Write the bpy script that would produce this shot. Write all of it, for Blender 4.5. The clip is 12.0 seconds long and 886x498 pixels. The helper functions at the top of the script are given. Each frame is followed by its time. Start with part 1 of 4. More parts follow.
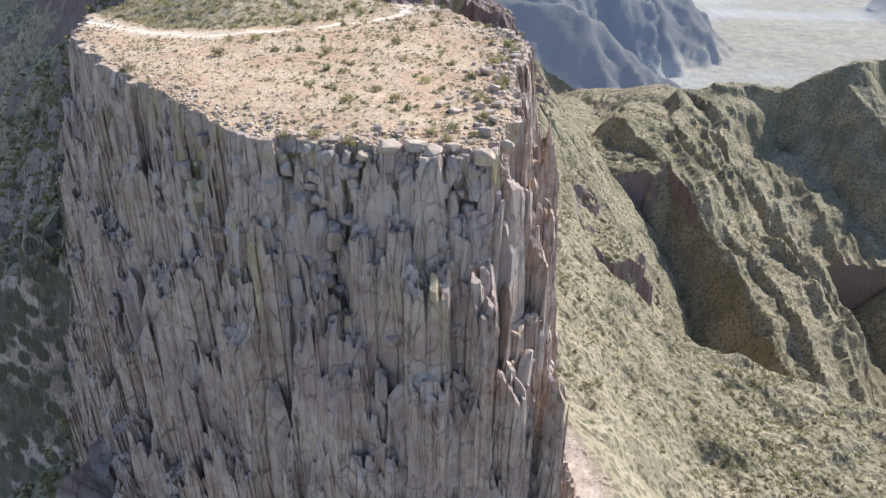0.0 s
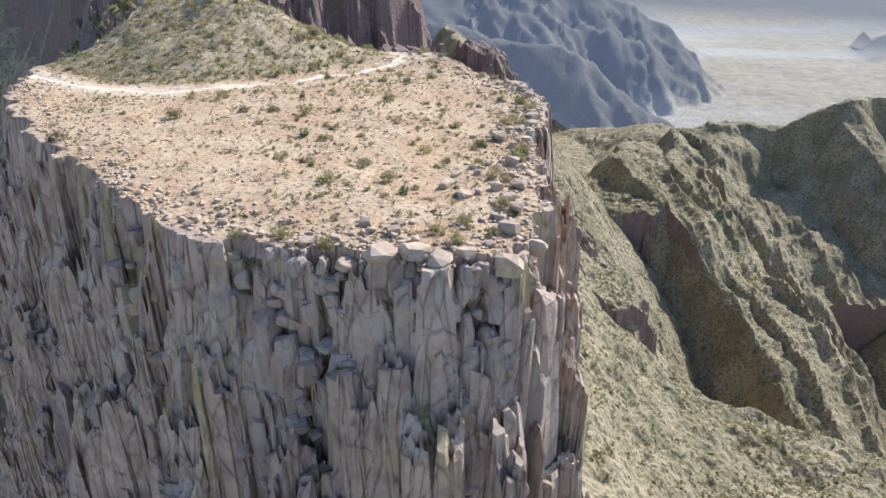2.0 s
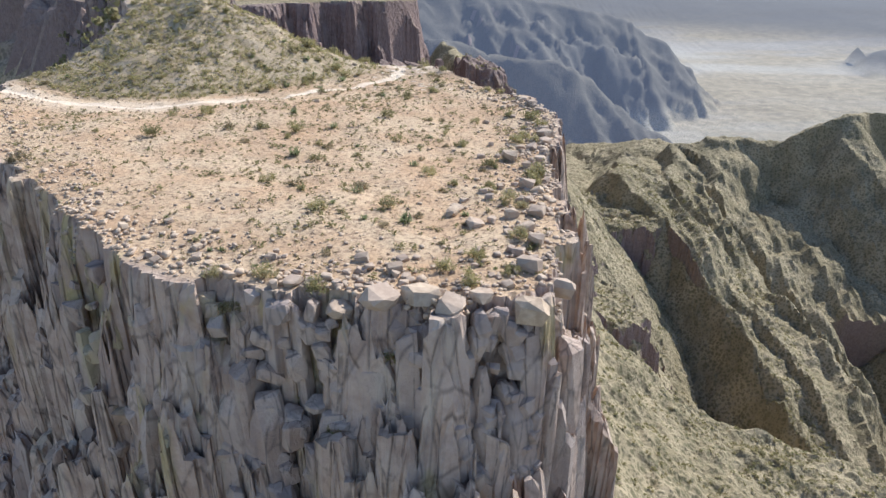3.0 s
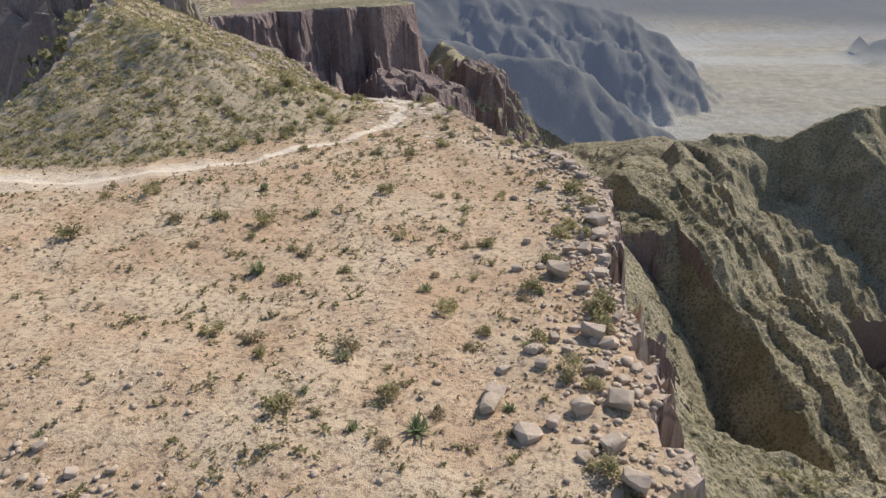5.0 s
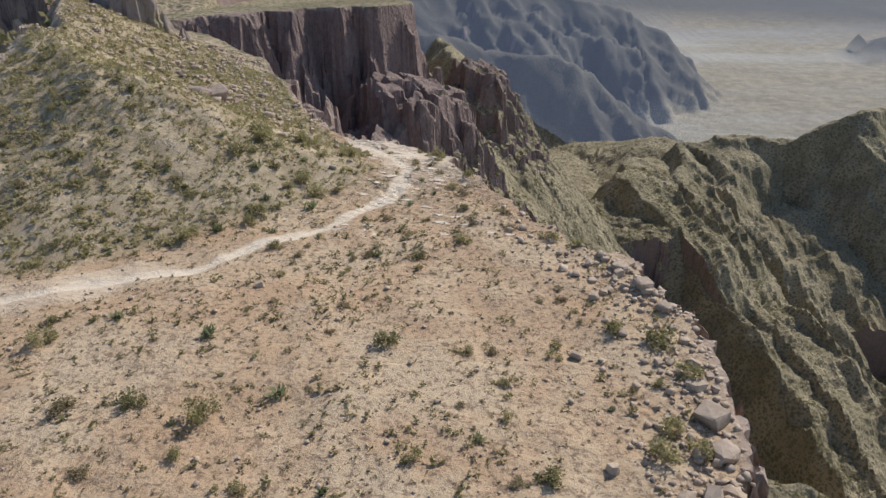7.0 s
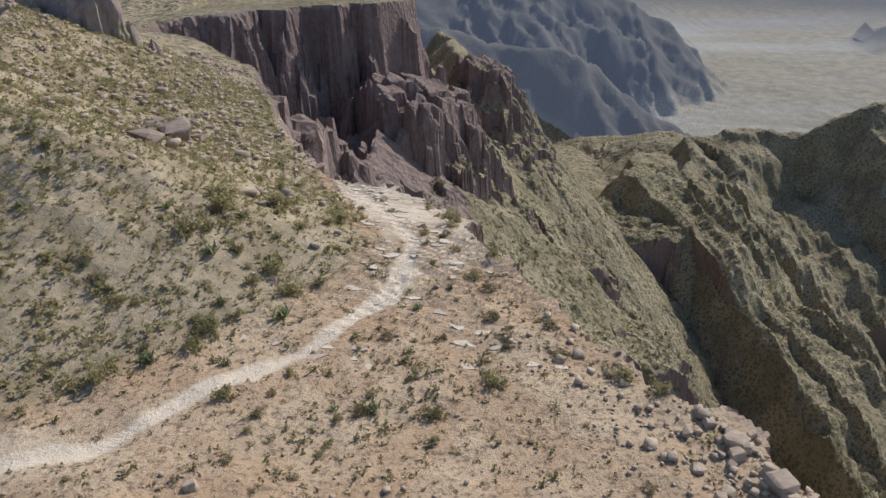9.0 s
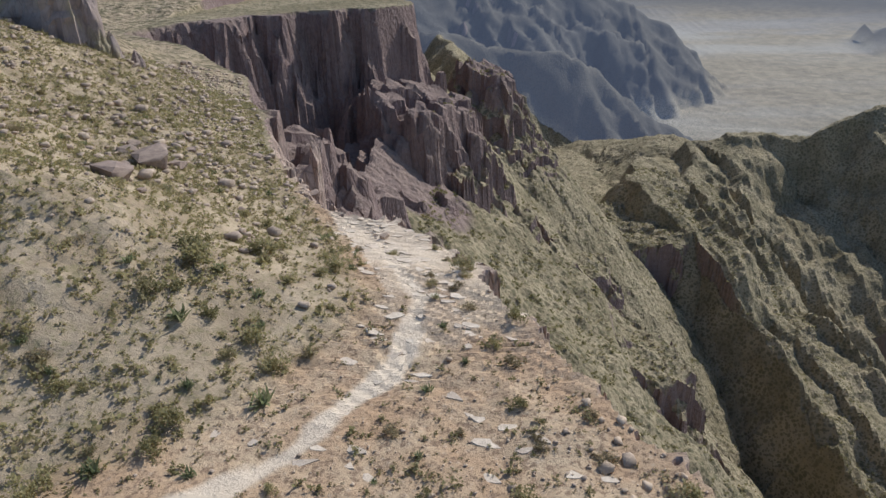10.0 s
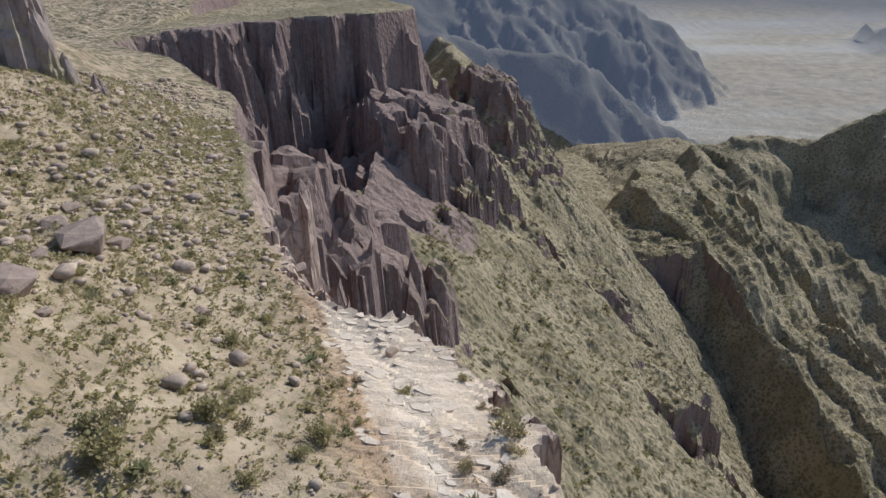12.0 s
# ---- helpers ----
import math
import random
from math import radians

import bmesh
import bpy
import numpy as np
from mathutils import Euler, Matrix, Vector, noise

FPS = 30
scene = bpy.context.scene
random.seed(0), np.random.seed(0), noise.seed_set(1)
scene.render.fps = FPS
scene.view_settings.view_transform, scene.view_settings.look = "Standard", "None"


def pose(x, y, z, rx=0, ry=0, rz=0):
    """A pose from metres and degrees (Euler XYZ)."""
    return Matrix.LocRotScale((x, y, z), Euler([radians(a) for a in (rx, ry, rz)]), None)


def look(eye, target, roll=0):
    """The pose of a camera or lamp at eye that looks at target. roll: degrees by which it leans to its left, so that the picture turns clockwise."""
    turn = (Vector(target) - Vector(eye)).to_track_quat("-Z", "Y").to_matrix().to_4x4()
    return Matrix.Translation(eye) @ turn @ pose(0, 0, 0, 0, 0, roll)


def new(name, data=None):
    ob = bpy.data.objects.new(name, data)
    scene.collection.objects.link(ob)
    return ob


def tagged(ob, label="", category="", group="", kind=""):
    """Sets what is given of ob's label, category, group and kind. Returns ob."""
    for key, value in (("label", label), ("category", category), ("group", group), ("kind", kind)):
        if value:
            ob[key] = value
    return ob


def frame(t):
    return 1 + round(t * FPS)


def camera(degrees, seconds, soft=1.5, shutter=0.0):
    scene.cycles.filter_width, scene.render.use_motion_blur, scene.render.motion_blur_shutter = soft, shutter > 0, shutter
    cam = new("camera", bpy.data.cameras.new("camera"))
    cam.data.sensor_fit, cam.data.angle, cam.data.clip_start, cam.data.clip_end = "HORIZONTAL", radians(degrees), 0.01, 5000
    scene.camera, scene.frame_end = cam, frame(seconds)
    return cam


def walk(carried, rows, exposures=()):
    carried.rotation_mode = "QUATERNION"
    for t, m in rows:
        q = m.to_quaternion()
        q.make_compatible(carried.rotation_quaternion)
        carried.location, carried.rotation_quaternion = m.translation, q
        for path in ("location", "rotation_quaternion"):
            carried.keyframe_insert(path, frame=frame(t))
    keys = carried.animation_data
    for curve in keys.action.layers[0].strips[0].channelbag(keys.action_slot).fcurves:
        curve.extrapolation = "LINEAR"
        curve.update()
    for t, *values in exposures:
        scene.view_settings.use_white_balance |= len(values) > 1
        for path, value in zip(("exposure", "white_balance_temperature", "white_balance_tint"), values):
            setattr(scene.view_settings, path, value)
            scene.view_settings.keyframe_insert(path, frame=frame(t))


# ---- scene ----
cam = camera(66.0, 12.0)
PATH = [
    (0, (4.2, 6.2, 19.4), (4.044, 7.949, 18.443), 0.8),
    (0.5, (3.6, 10.6, 19.3), (3.444, 12.379, 18.400), 0.8),
    (1, (3, 14.8, 19.2), (2.848, 16.590, 18.320), 0.6),
    (1.5, (2.35, 18.5, 18.8), (2.204, 20.293, 17.926), 0.5),
    (2, (1.7, 21.9, 17.95), (1.558, 23.700, 17.089), 0.5),
    (2.5, (1.1, 25, 17.15), (0.961, 26.809, 16.308), 0.5),
    (3, (0.5, 28.1, 16.5), (0.365, 29.919, 15.679), 0.5),
    (3.2, (0.25, 29.5, 16.35), (0.116, 31.321, 15.535), 0.4),
    (4.8, (-1.877, 44.526, 18.253), (-2.015, 46.34, 17.421), -0.6),
    (5, (-2.105, 46.547, 18.313), (-2.245, 48.362, 17.484), -0.8),
    (5.5, (-2.686, 51.38, 18.758), (-2.83, 53.196, 17.931), -0.9),
    (6, (-3.441, 56.261, 19.053), (-3.582, 58.079, 18.23), -1.0),
    (6.5, (-4.471, 61.276, 19.715), (-4.599, 63.089, 18.88), -0.4),
    (7, (-5.325, 66.156, 20.328), (-5.447, 67.963, 19.479), -0.1),
    (7.5, (-5.74, 71.14, 20.526), (-5.873, 72.939, 19.663), -0.7),
    (7.7, (-6.077, 72.938, 20.582), (-6.203, 74.737, 19.716), -0.9),
    (9.3, (-7.786, 85.227, 20.914), (-7.915, 87.023, 20.043), -0.6),
    (9.5, (-8.051, 86.817, 20.855), (-8.18, 88.614, 19.988), -0.7),
    (10, (-8.739, 90.753, 20.784), (-8.865, 92.552, 19.92), -0.8),
    (10.5, (-9.483, 94.838, 20.737), (-9.606, 96.638, 19.874), -0.9),
    (11, (-10.167, 98.793, 20.723), (-10.29, 100.593, 19.86), -1.0),
    (11.5, (-10.922, 102.838, 20.782), (-11.045, 104.638, 19.919), -1.0),
    (12, (-11.518, 106.878, 21.005), (-11.641, 108.677, 20.14), -0.9),
]
walk(cam, [(t, look(eye, target, roll)) for t, eye, target, roll in PATH],
     exposures=[(0, 0.74, 5600, 12), (1.5, 0.7, 5650, 12), (3, 0.58, 5780, 12), (5, 0.16, 6050, 12), (7.5, -0.1, 6000, 12), (9, -0.17, 5900, 12), (12, -0.08, 5750, 12)])

# ---------------------------------------------------------------- light
SUN_AZ, SUN_EL = 41.0, 40.0          # degrees clockwise from +y, and above the horizon
to_sun = Vector((math.sin(radians(SUN_AZ)) * math.cos(radians(SUN_EL)),
                 math.cos(radians(SUN_AZ)) * math.cos(radians(SUN_EL)),
                 math.sin(radians(SUN_EL))))
world = bpy.data.worlds.new("sky")
world.use_nodes = True
scene.world = world
wn = world.node_tree.nodes
sky = wn.new("ShaderNodeTexSky")
sky.sky_type = "NISHITA"
sky.sun_disc = False
sky.sun_elevation = radians(SUN_EL)
sky.sun_rotation = radians(SUN_AZ)
sky.altitude = 1600
sky.dust_density = 2.0
world.node_tree.links.new(sky.outputs[0], wn["Background"].inputs[0])
wn["Background"].inputs[1].default_value = 0.15
sun_data = bpy.data.lights.new("sun", "SUN")
sun_data.energy, sun_data.angle, sun_data.color = 4.6, radians(0.6), (1.0, 0.95, 0.86)
sun = new("sun", sun_data)
sun.matrix_world = look(tuple(to_sun * 300), (0, 0, 0))


# ---------------------------------------------------------------- noise in the plan
def hash2(ix, iy, seed):
    n = ix.astype(np.int64).astype(np.uint32) * np.uint32(374761393) + iy.astype(np.int64).astype(np.uint32) * np.uint32(668265263) + np.uint32(seed * 1442695041 & 0xFFFFFFFF)
    n = (n ^ (n >> np.uint32(13))) * np.uint32(1274126177)
    n = (n ^ (n >> np.uint32(16))) * np.uint32(2246822519)
    return ((n ^ (n >> np.uint32(15))) & np.uint32(0xFFFFFF)) / float(0xFFFFFF)


def vnoise(x, y, seed=0):
    """Smooth value noise, -1 to 1."""
    ix, iy = np.floor(x), np.floor(y)
    fx, fy = x - ix, y - iy
    fx, fy = fx * fx * fx * (fx * (fx * 6 - 15) + 10), fy * fy * fy * (fy * (fy * 6 - 15) + 10)
    a, b = hash2(ix, iy, seed), hash2(ix + 1, iy, seed)
    c, d = hash2(ix, iy + 1, seed), hash2(ix + 1, iy + 1, seed)
    return 2 * ((a * (1 - fx) + b * fx) * (1 - fy) + (c * (1 - fx) + d * fx) * fy) - 1


def fbm(x, y, size, octaves=4, seed=0, gain=0.5):
    total, amp, s = 0.0, 1.0, 1.0 / size
    for k in range(octaves):
        total = total + amp * vnoise(x * s + 17.3 * k, y * s - 9.1 * k, seed + k)
        amp, s = amp * gain, s * 2.03
    return total


def ridged(x, y, size, octaves=4, seed=0):
    total, amp, s = 0.0, 1.0, 1.0 / size
    for k in range(octaves):
        total = total + amp * (1 - 2 * np.abs(vnoise(x * s + 5.7 * k, y * s + 3.3 * k, seed + k)))
        amp, s = amp * 0.5, s * 2.1
    return total


def cells(x, y, size, seed=0):
    """The seed point of the nearest cell, a random number for it, and how near the border is (0 at the border)."""
    x, y = 0.82 * x - 0.572 * y, 0.572 * x + 0.82 * y
    gx, gy = np.floor(x / size), np.floor(y / size)
    best = np.full(x.shape, 1e9)
    second = np.full(x.shape, 1e9)
    sx, sy, rnd = np.zeros(x.shape), np.zeros(x.shape), np.zeros(x.shape)
    for i in (-1, 0, 1):
        for j in (-1, 0, 1):
            cx, cy = gx + i, gy + j
            px = (cx + 0.05 + 0.9 * hash2(cx, cy, seed)) * size
            py = (cy + 0.05 + 0.9 * hash2(cx, cy, seed + 1)) * size
            d = (px - x) ** 2 + (py - y) ** 2
            near = d < best
            second = np.where(near, best, np.minimum(second, d))
            best = np.where(near, d, best)
            sx, sy = np.where(near, px, sx), np.where(near, py, sy)
            rnd = np.where(near, hash2(cx, cy, seed + 2), rnd)
    sx, sy = 0.82 * sx + 0.572 * sy, 0.82 * sy - 0.572 * sx
    return sx, sy, rnd, (np.sqrt(second) - np.sqrt(best)) / size


def line_dist(x, y, pts):
    """The distance to a line of points, the height there where the points have one, how far along the line that is, and on which side."""
    best, high, along, side, run = np.full(x.shape, 1e9), np.zeros(x.shape), np.zeros(x.shape), np.zeros(x.shape), 0.0
    for a, b in zip(pts[:-1], pts[1:]):
        dx, dy = b[0] - a[0], b[1] - a[1]
        u = np.clip(((x - a[0]) * dx + (y - a[1]) * dy) / (dx * dx + dy * dy), 0, 1)
        d = np.hypot(x - a[0] - u * dx, y - a[1] - u * dy)
        near = d < best
        best = np.where(near, d, best)
        if len(a) > 2:
            high = np.where(near, a[2] + u * (b[2] - a[2]), high)
        size = math.hypot(dx, dy)
        along = np.where(near, run + u * size, along)
        side = np.where(near, np.sign(dx * (y - a[1]) - dy * (x - a[0])), side)
        run += size
    return best, high, along, side


def ribs(along, d, size, seed):
    """Ribs and gullies that run down a slope, -1.5 to 1.5."""
    bent = along + 0.25 * size * fbm(along, d, size * 1.5, 2, seed + 9)
    a = 1 - 2 * np.abs(vnoise(bent / size, d / (size * 3.5), seed))
    b = 1 - 2 * np.abs(vnoise(bent / size * 2.7 + 4, d / (size * 1.6), seed + 1))
    return a + 0.5 * b


def inside(x, y, pts):
    odd = np.zeros(x.shape, bool)
    for a, b in zip(pts, pts[1:] + pts[:1]):
        cross = (a[1] > y) != (b[1] > y)
        at = a[0] + (y - a[1]) * (b[0] - a[0]) / ((b[1] - a[1]) or 1e-9)
        odd ^= cross & (x < at)
    return odd


def signed(x, y, pts):
    d = line_dist(x, y, pts + pts[:1])[0]
    return np.where(inside(x, y, pts), d, -d)


def smooth(a, b, v):
    u = np.clip((v - a) / (b - a), 0, 1)
    return u * u * (3 - 2 * u)


# ---------------------------------------------------------------- the plan of the land
RIM_FRONT = [(-60, 110), (-58, 104), (-54, 96), (-47.5, 87), (-40, 79.5), (-32.5, 72), (-26.5, 66.5), (-20, 61.8), (-15.5, 60), (-12, 59.6),
             (-9, 59), (-6, 58.8), (-3.8, 58.2), (-1.7, 57.4), (0.6, 58.4), (2.8, 59.6), (4.9, 62.8), (5.4, 70)]
RIM_RIGHT = [(5.2, 78), (5.4, 86), (6.3, 94), (6.7, 101), (5.5, 105.5), (4.0, 109), (0.6, 112), (-2.0, 116.5),
             (-4.2, 121.5), (-7.6, 128), (-9.8, 134), (-13, 141), (-16, 144.6), (-19, 146.6)]
RIM_HILL = [(-23, 148), (-27, 153), (-34, 168), (-41, 188), (-52, 214), (-62, 240), (-76, 258), (-92, 280), (-108, 292), (-122, 303)]
RIM_PURPLE = [(-120, 316), (-112, 330), (-104, 336), (-99, 350), (-90, 352), (-82, 364), (-70, 364), (-66, 378), (-54, 376), (-46, 388),
              (-41, 398), (-44, 414), (-62, 440), (-80, 500), (-96, 600), (-118, 700)]
RIM_BACK = [(-150, 820), (-260, 800), (-270, 520), (-230, 380), (-170, 310), (-118, 256), (-98, 224), (-85, 197), (-71, 172), (-59, 150), (-54.5, 135), (-52.5, 123), (-57, 114)]
RIM = RIM_FRONT + RIM_RIGHT + RIM_HILL + RIM_PURPLE + RIM_BACK
TRAIL = [(-75, 112), (-62, 108), (-56, 105), (-48, 100.5), (-40, 99.5), (-33.5, 101), (-29, 103.8), (-24.6, 105.4), (-22.2, 108.8), (-19.9, 110.9),
         (-17.4, 113.8), (-15.5, 116.2), (-13.4, 120.4), (-12.8, 125.3), (-12.9, 127.5), (-14.2, 131), (-15.6, 135), (-17.2, 139), (-19, 143), (-21, 147)]
TOE = [(-95, 116), (-62, 110.4), (-56, 107.4), (-48, 102.9), (-40, 101.9), (-33.5, 103.2), (-28.5, 107), (-23.5, 111.4), (-19.9, 115.2), (-16.8, 120.2),
       (-15.2, 124), (-14.9, 128), (-16.8, 132.6), (-18.6, 138), (-21.4, 144), (-24, 150)] + RIM_HILL[2:] + [(-122, 330)]
HILL = TOE + [(-122, 420), (-900, 420), (-900, 116)]

# ridges of the canyon and beyond: x, y, height
SADDLE = [(50, 930, -238), (87, 930, -234), (151, 905, -219), (190, 870, -204)]
APRON = [(80, 925, -236), (74, 780, -222), (86, 650, -206)]
CREST = [(247, 806, -183), (310, 804, -186), (345, 800, -166), (383, 805, -152), (450, 840, -158), (620, 880, -190), (900, 920, -260)]
SPUR_BENCH = [(165, 800, -205), (105, 640, -174), (118, 608, -171), (141, 562, -189)]
SPUR_MID = [(160, 640, -214), (145, 575, -199), (158, 532, -214), (177, 488, -233), (199, 427, -257), (218, 338, -299)]
SPUR_INNER = [(247, 806, -185), (205, 812, -192), (179, 700, -199), (183, 610, -208), (194, 555, -228), (203, 500, -241), (214, 455, -252), (223, 425, -261), (238, 380, -290)]
SPUR_RIGHT = [(249, 800, -188), (234, 700, -208), (247, 640, -232), (266, 606, -252), (293, 503, -296)]
SPUR_FAR = [(383, 800, -153), (400, 720, -201), (415, 629, -263), (422, 484, -304)]
# ledges that end in cliffs: outline, and the height of the flat at its first point with the fall along x and y, and how tall the cliff is
LEDGES = [
    ([(-60, 230), (-50, 223), (-44, 231), (-45, 246), (-58, 254)], -25, (-0.1, 0.0), 0.5),
    ([(-50, 240), (-38, 233), (-30, 243), (-29, 256), (-38, 266), (-52, 262)], -36, (-0.5, 0.0), 0.5),
    ([(-58, 356), (-46, 338), (-36, 336), (-29, 346), (-19, 360), (-13, 374), (-17, 386), (-30, 398), (-44, 408)], -37, (-0.3, 0.0), 0.5),
    ([(-68, 328), (-52, 310), (-40, 306), (-30, 306), (-22, 314), (-21, 332), (-34, 344), (-60, 348)], -52, (-0.42, 0.0), 0.45),
    ([(-18, 516), (-4, 511), (5, 519), (7, 534), (-8, 548), (-24, 542)], -61, (-0.3, 0), 0.45),
    ([(34, 392), (42, 358), (58, 344), (76, 346), (88, 358), (84, 376), (62, 396)], -153, (-0.28, 0.03), 0.6),
    ([(24, 470), (30, 442), (44, 430), (62, 440), (66, 462), (50, 490)], -152, (-0.35, 0.0), 0.45),
    ([(62, 562), (66, 545), (98, 541), (132, 546), (142, 566), (130, 620), (96, 640), (70, 610)], -193, (0.04, 0.0), 1.15)]
RIDGE_TWO = [(-91, 950, -100), (-54, 960, -102), (-20, 970, -116), (37, 985, -127), (87, 1000, -130), (134, 1010, -159), (168, 1020, -194), (221, 1040, -230), (283, 1060, -260)]
RIDGE_TWO_A = [(-70, 960, -100), (-40, 760, -98), (-20, 620, -104)]
RIDGE_TWO_B = [(37, 985, -130), (62, 960, -180), (92, 935, -236)]
RIDGE_TWO_C = [(87, 1000, -132), (124, 975, -190), (160, 940, -232)]
RIDGE_TWO_D = [(134, 1010, -160), (176, 985, -208), (220, 955, -250)]
MOUNTAIN = [(-1500, 1700, 60), (-700, 1500, 40), (-250, 1520, -40), (33, 1600, -80), (280, 1700, -140), (394, 1700, -191),
            (480, 1720, -277), (560, 1750, -365), (640, 1800, -430)]
MOUNTAIN_B = [(33, 1600, -80), (90, 1440, -200), (130, 1320, -330)]
MOUNTAIN_C = [(300, 1700, -145), (330, 1540, -260), (380, 1420, -380)]
MOUNTAIN_D = [(394, 1700, -191), (470, 1600, -330), (540, 1520, -420)]
PLAIN_HILL = [(1130, 2230, -285), (1190, 2260, -262), (1260, 2300, -290)]
BACK_HILL = [(-700, 1000, 90), (-320, 1000, 40), (-230, 960, -5)]


def top_height(x, y):
    base = -3.0 * smooth(126, 146, y) - 6.5 * smooth(150, 240, y) + 0.6 * smooth(240, 310, y) - 2.0 * smooth(330, 430, y)
    up = line_dist(x, y, TOE)[0] * inside(x, y, HILL)
    up = np.sqrt(up * up + 9) - 3
    rise = (0.33 * up + 0.0042 * up * up) * (1 - 0.8 * smooth(235, 300, y))
    rise = 34 * np.tanh(rise / 34)
    z = base + rise
    z = z + 0.32 * fbm(x, y, 14, 3, 3) + 0.10 * fbm(x, y, 2.4, 3, 11) + smooth(2, 12, up) * (0.8 * fbm(x, y, 11, 3, 23) + 0.22 * fbm(x, y, 1.7, 3, 27))
    z = z + 3.2 * np.exp(-((x + 67) ** 2 + (y - 189) ** 2) / 200)
    ledge = smooth(112, 124, y) * smooth(160, 150, y) * (1 - smooth(0, 2, up))
    saw = (x * 0.30 + y * 0.95 + 1.0 * fbm(x, y, 4, 3, 33)) / 1.05
    z = z + ledge * 0.17 * (smooth(0.0, 0.8, saw - np.floor(saw)) - 0.5)
    return z - 0.12 * np.exp(-(line_dist(x, y, TRAIL)[0] / 0.6) ** 2)


DROP_AT = [-1, 0, 0.4, 1.6, 3.4, 4.4, 6.4, 8.6, 10.4, 14.5, 18, 24]
DROP = [0, 0, 1.2, 8, 17, 19, 30, 44, 47, 70, 80, 88]


def land(x, y, fine=True):
    x, y = np.asarray(x, float), np.asarray(y, float)
    # open country
    z = -250 + 14 * fbm(x, y, 160, 4, 40) - 85 * smooth(950, 1500, y) - 40 * smooth(450, 900, x) + 45 * smooth(330, 180, y) - 90 * smooth(70, 190, x) * smooth(290, 380, y) * smooth(1000, 800, y) + 6 * fbm(x, y, 40, 3, 44) - 25 * smooth(60, 110, x) * smooth(400, 460, y)
    z = np.where(y > 1000, z + smooth(1000, 1600, y) * (-z + -335 + 120 * smooth(2400, 4700, np.hypot(x, y)) + 5 * fbm(x, y, 300, 3, 47)), z)
    wx, wy = x + 8 * fbm(x, y, 48, 4, 61), y + 8 * fbm(x, y, 48, 4, 67)
    for pts, slope, steep, flat in ((SADDLE, 0.6, 0.3, 10), (APRON, 0.3, 0.3, 20), (CREST, 1.0, 1.9, 8), (SPUR_BENCH, 0.5, 2.0, 4), (SPUR_MID, 0.9, 2.0, 3), (SPUR_INNER, 0.5, 1.8, 3),
                                    (SPUR_RIGHT, 1.4, 1.2, 4), (SPUR_FAR, 0.8, 1.25, 7), (RIDGE_TWO, 1.8, 1.5, 3), (RIDGE_TWO_A, 1.2, 1.2, 3), (RIDGE_TWO_B, 0.9, 1.5, 2), (RIDGE_TWO_C, 0.9, 1.5, 2),
                                    (RIDGE_TWO_D, 0.9, 1.5, 2)):
        if min(p[1] for p in pts) - 260 > y.max() or max(p[1] for p in pts) + 260 < y.min() or x.max() < min(p[0] for p in pts) - 260:
            continue
        d, h, along, side = line_dist(wx, wy, pts)
        d = np.maximum(d - flat, 0)
        gully = (5 * ribs(along, d, 46, 51) + 2.4 * ribs(along, d, 17, 59) + 0.9 * ribs(along, d, 6.5, 63)) * smooth(1, 35, d)
        z = np.maximum(z, h - np.where(side < 0, steep * d, slope * d + 1.2 * np.maximum(d - 45, 0)) + gully)
    # gullies that run down beside the spurs
    across = x + 0.16 * y + 6 * fbm(x, y, 80, 2, 69)
    run = (5 * ridged(across, y * 0.07, 34, 2, 71) + 2.2 * ridged(across, y * 0.12, 12, 2, 73)) * smooth(120, 160, x) * smooth(790, 740, y)
    z = z + run + (1.3 * fbm(x, y, 13, 4, 77, 0.62) + 0.5 * fbm(x, y, 4, 2, 79)) * smooth(40, 90, x)
    # a grassy fan at the foot of the canyon's wall
    fan = -102 - 0.85 * np.clip(x - 10, -60, 74) - 0.35 * np.maximum(x - 84, 0) - 1.2 * np.maximum(y - 278 - 1.7 * np.maximum(90 - x, 0), 0)
    fan = fan + 3.2 * fbm(x, y, 22, 5, 73, 0.6) + 1.2 * ribs(y - 0.4 * x, x, 17, 75)
    fan = fan - 38 * smooth(42, 60, x) * smooth(285, 325, y)
    z = np.maximum(z, np.where((y > 60) & (y < 480) & (x > -50), fan, -1e4))
    big = 40 * ridged(x, y, 240, 4, 80)
    for pts, slope in ((MOUNTAIN, 0.95), (MOUNTAIN_B, 0.85), (MOUNTAIN_C, 0.85), (MOUNTAIN_D, 0.8), (PLAIN_HILL, 0.5), (BACK_HILL, 1.3)):
        d, h, along, side = line_dist(wx + 20 * fbm(x, y, 200, 3, 83), wy, pts)
        z = np.maximum(z, h - slope * d + (15 * ribs(along, d, 120, 81) + 11 * ribs(along, d, 44, 87)) * smooth(10, 140, d) + (6 * ribs(along, d, 18, 89) + 5 * fbm(x, y, 30, 4, 93, 0.6)) * smooth(5, 60, d) + 0.25 * big * smooth(0, 160, d) + 4 * ridged(x, y, 60, 3, 85) * smooth(0, 60, d))
    # the massif with its cliffs
    near = signed(x, y, RIM)
    o = -near
    bend = fbm(x, y, 34, 3, 90) * smooth(60, 150, np.hypot(x + 20, y - 90)) * 7 + 1.4 * fbm(x, y, 9, 2, 95)
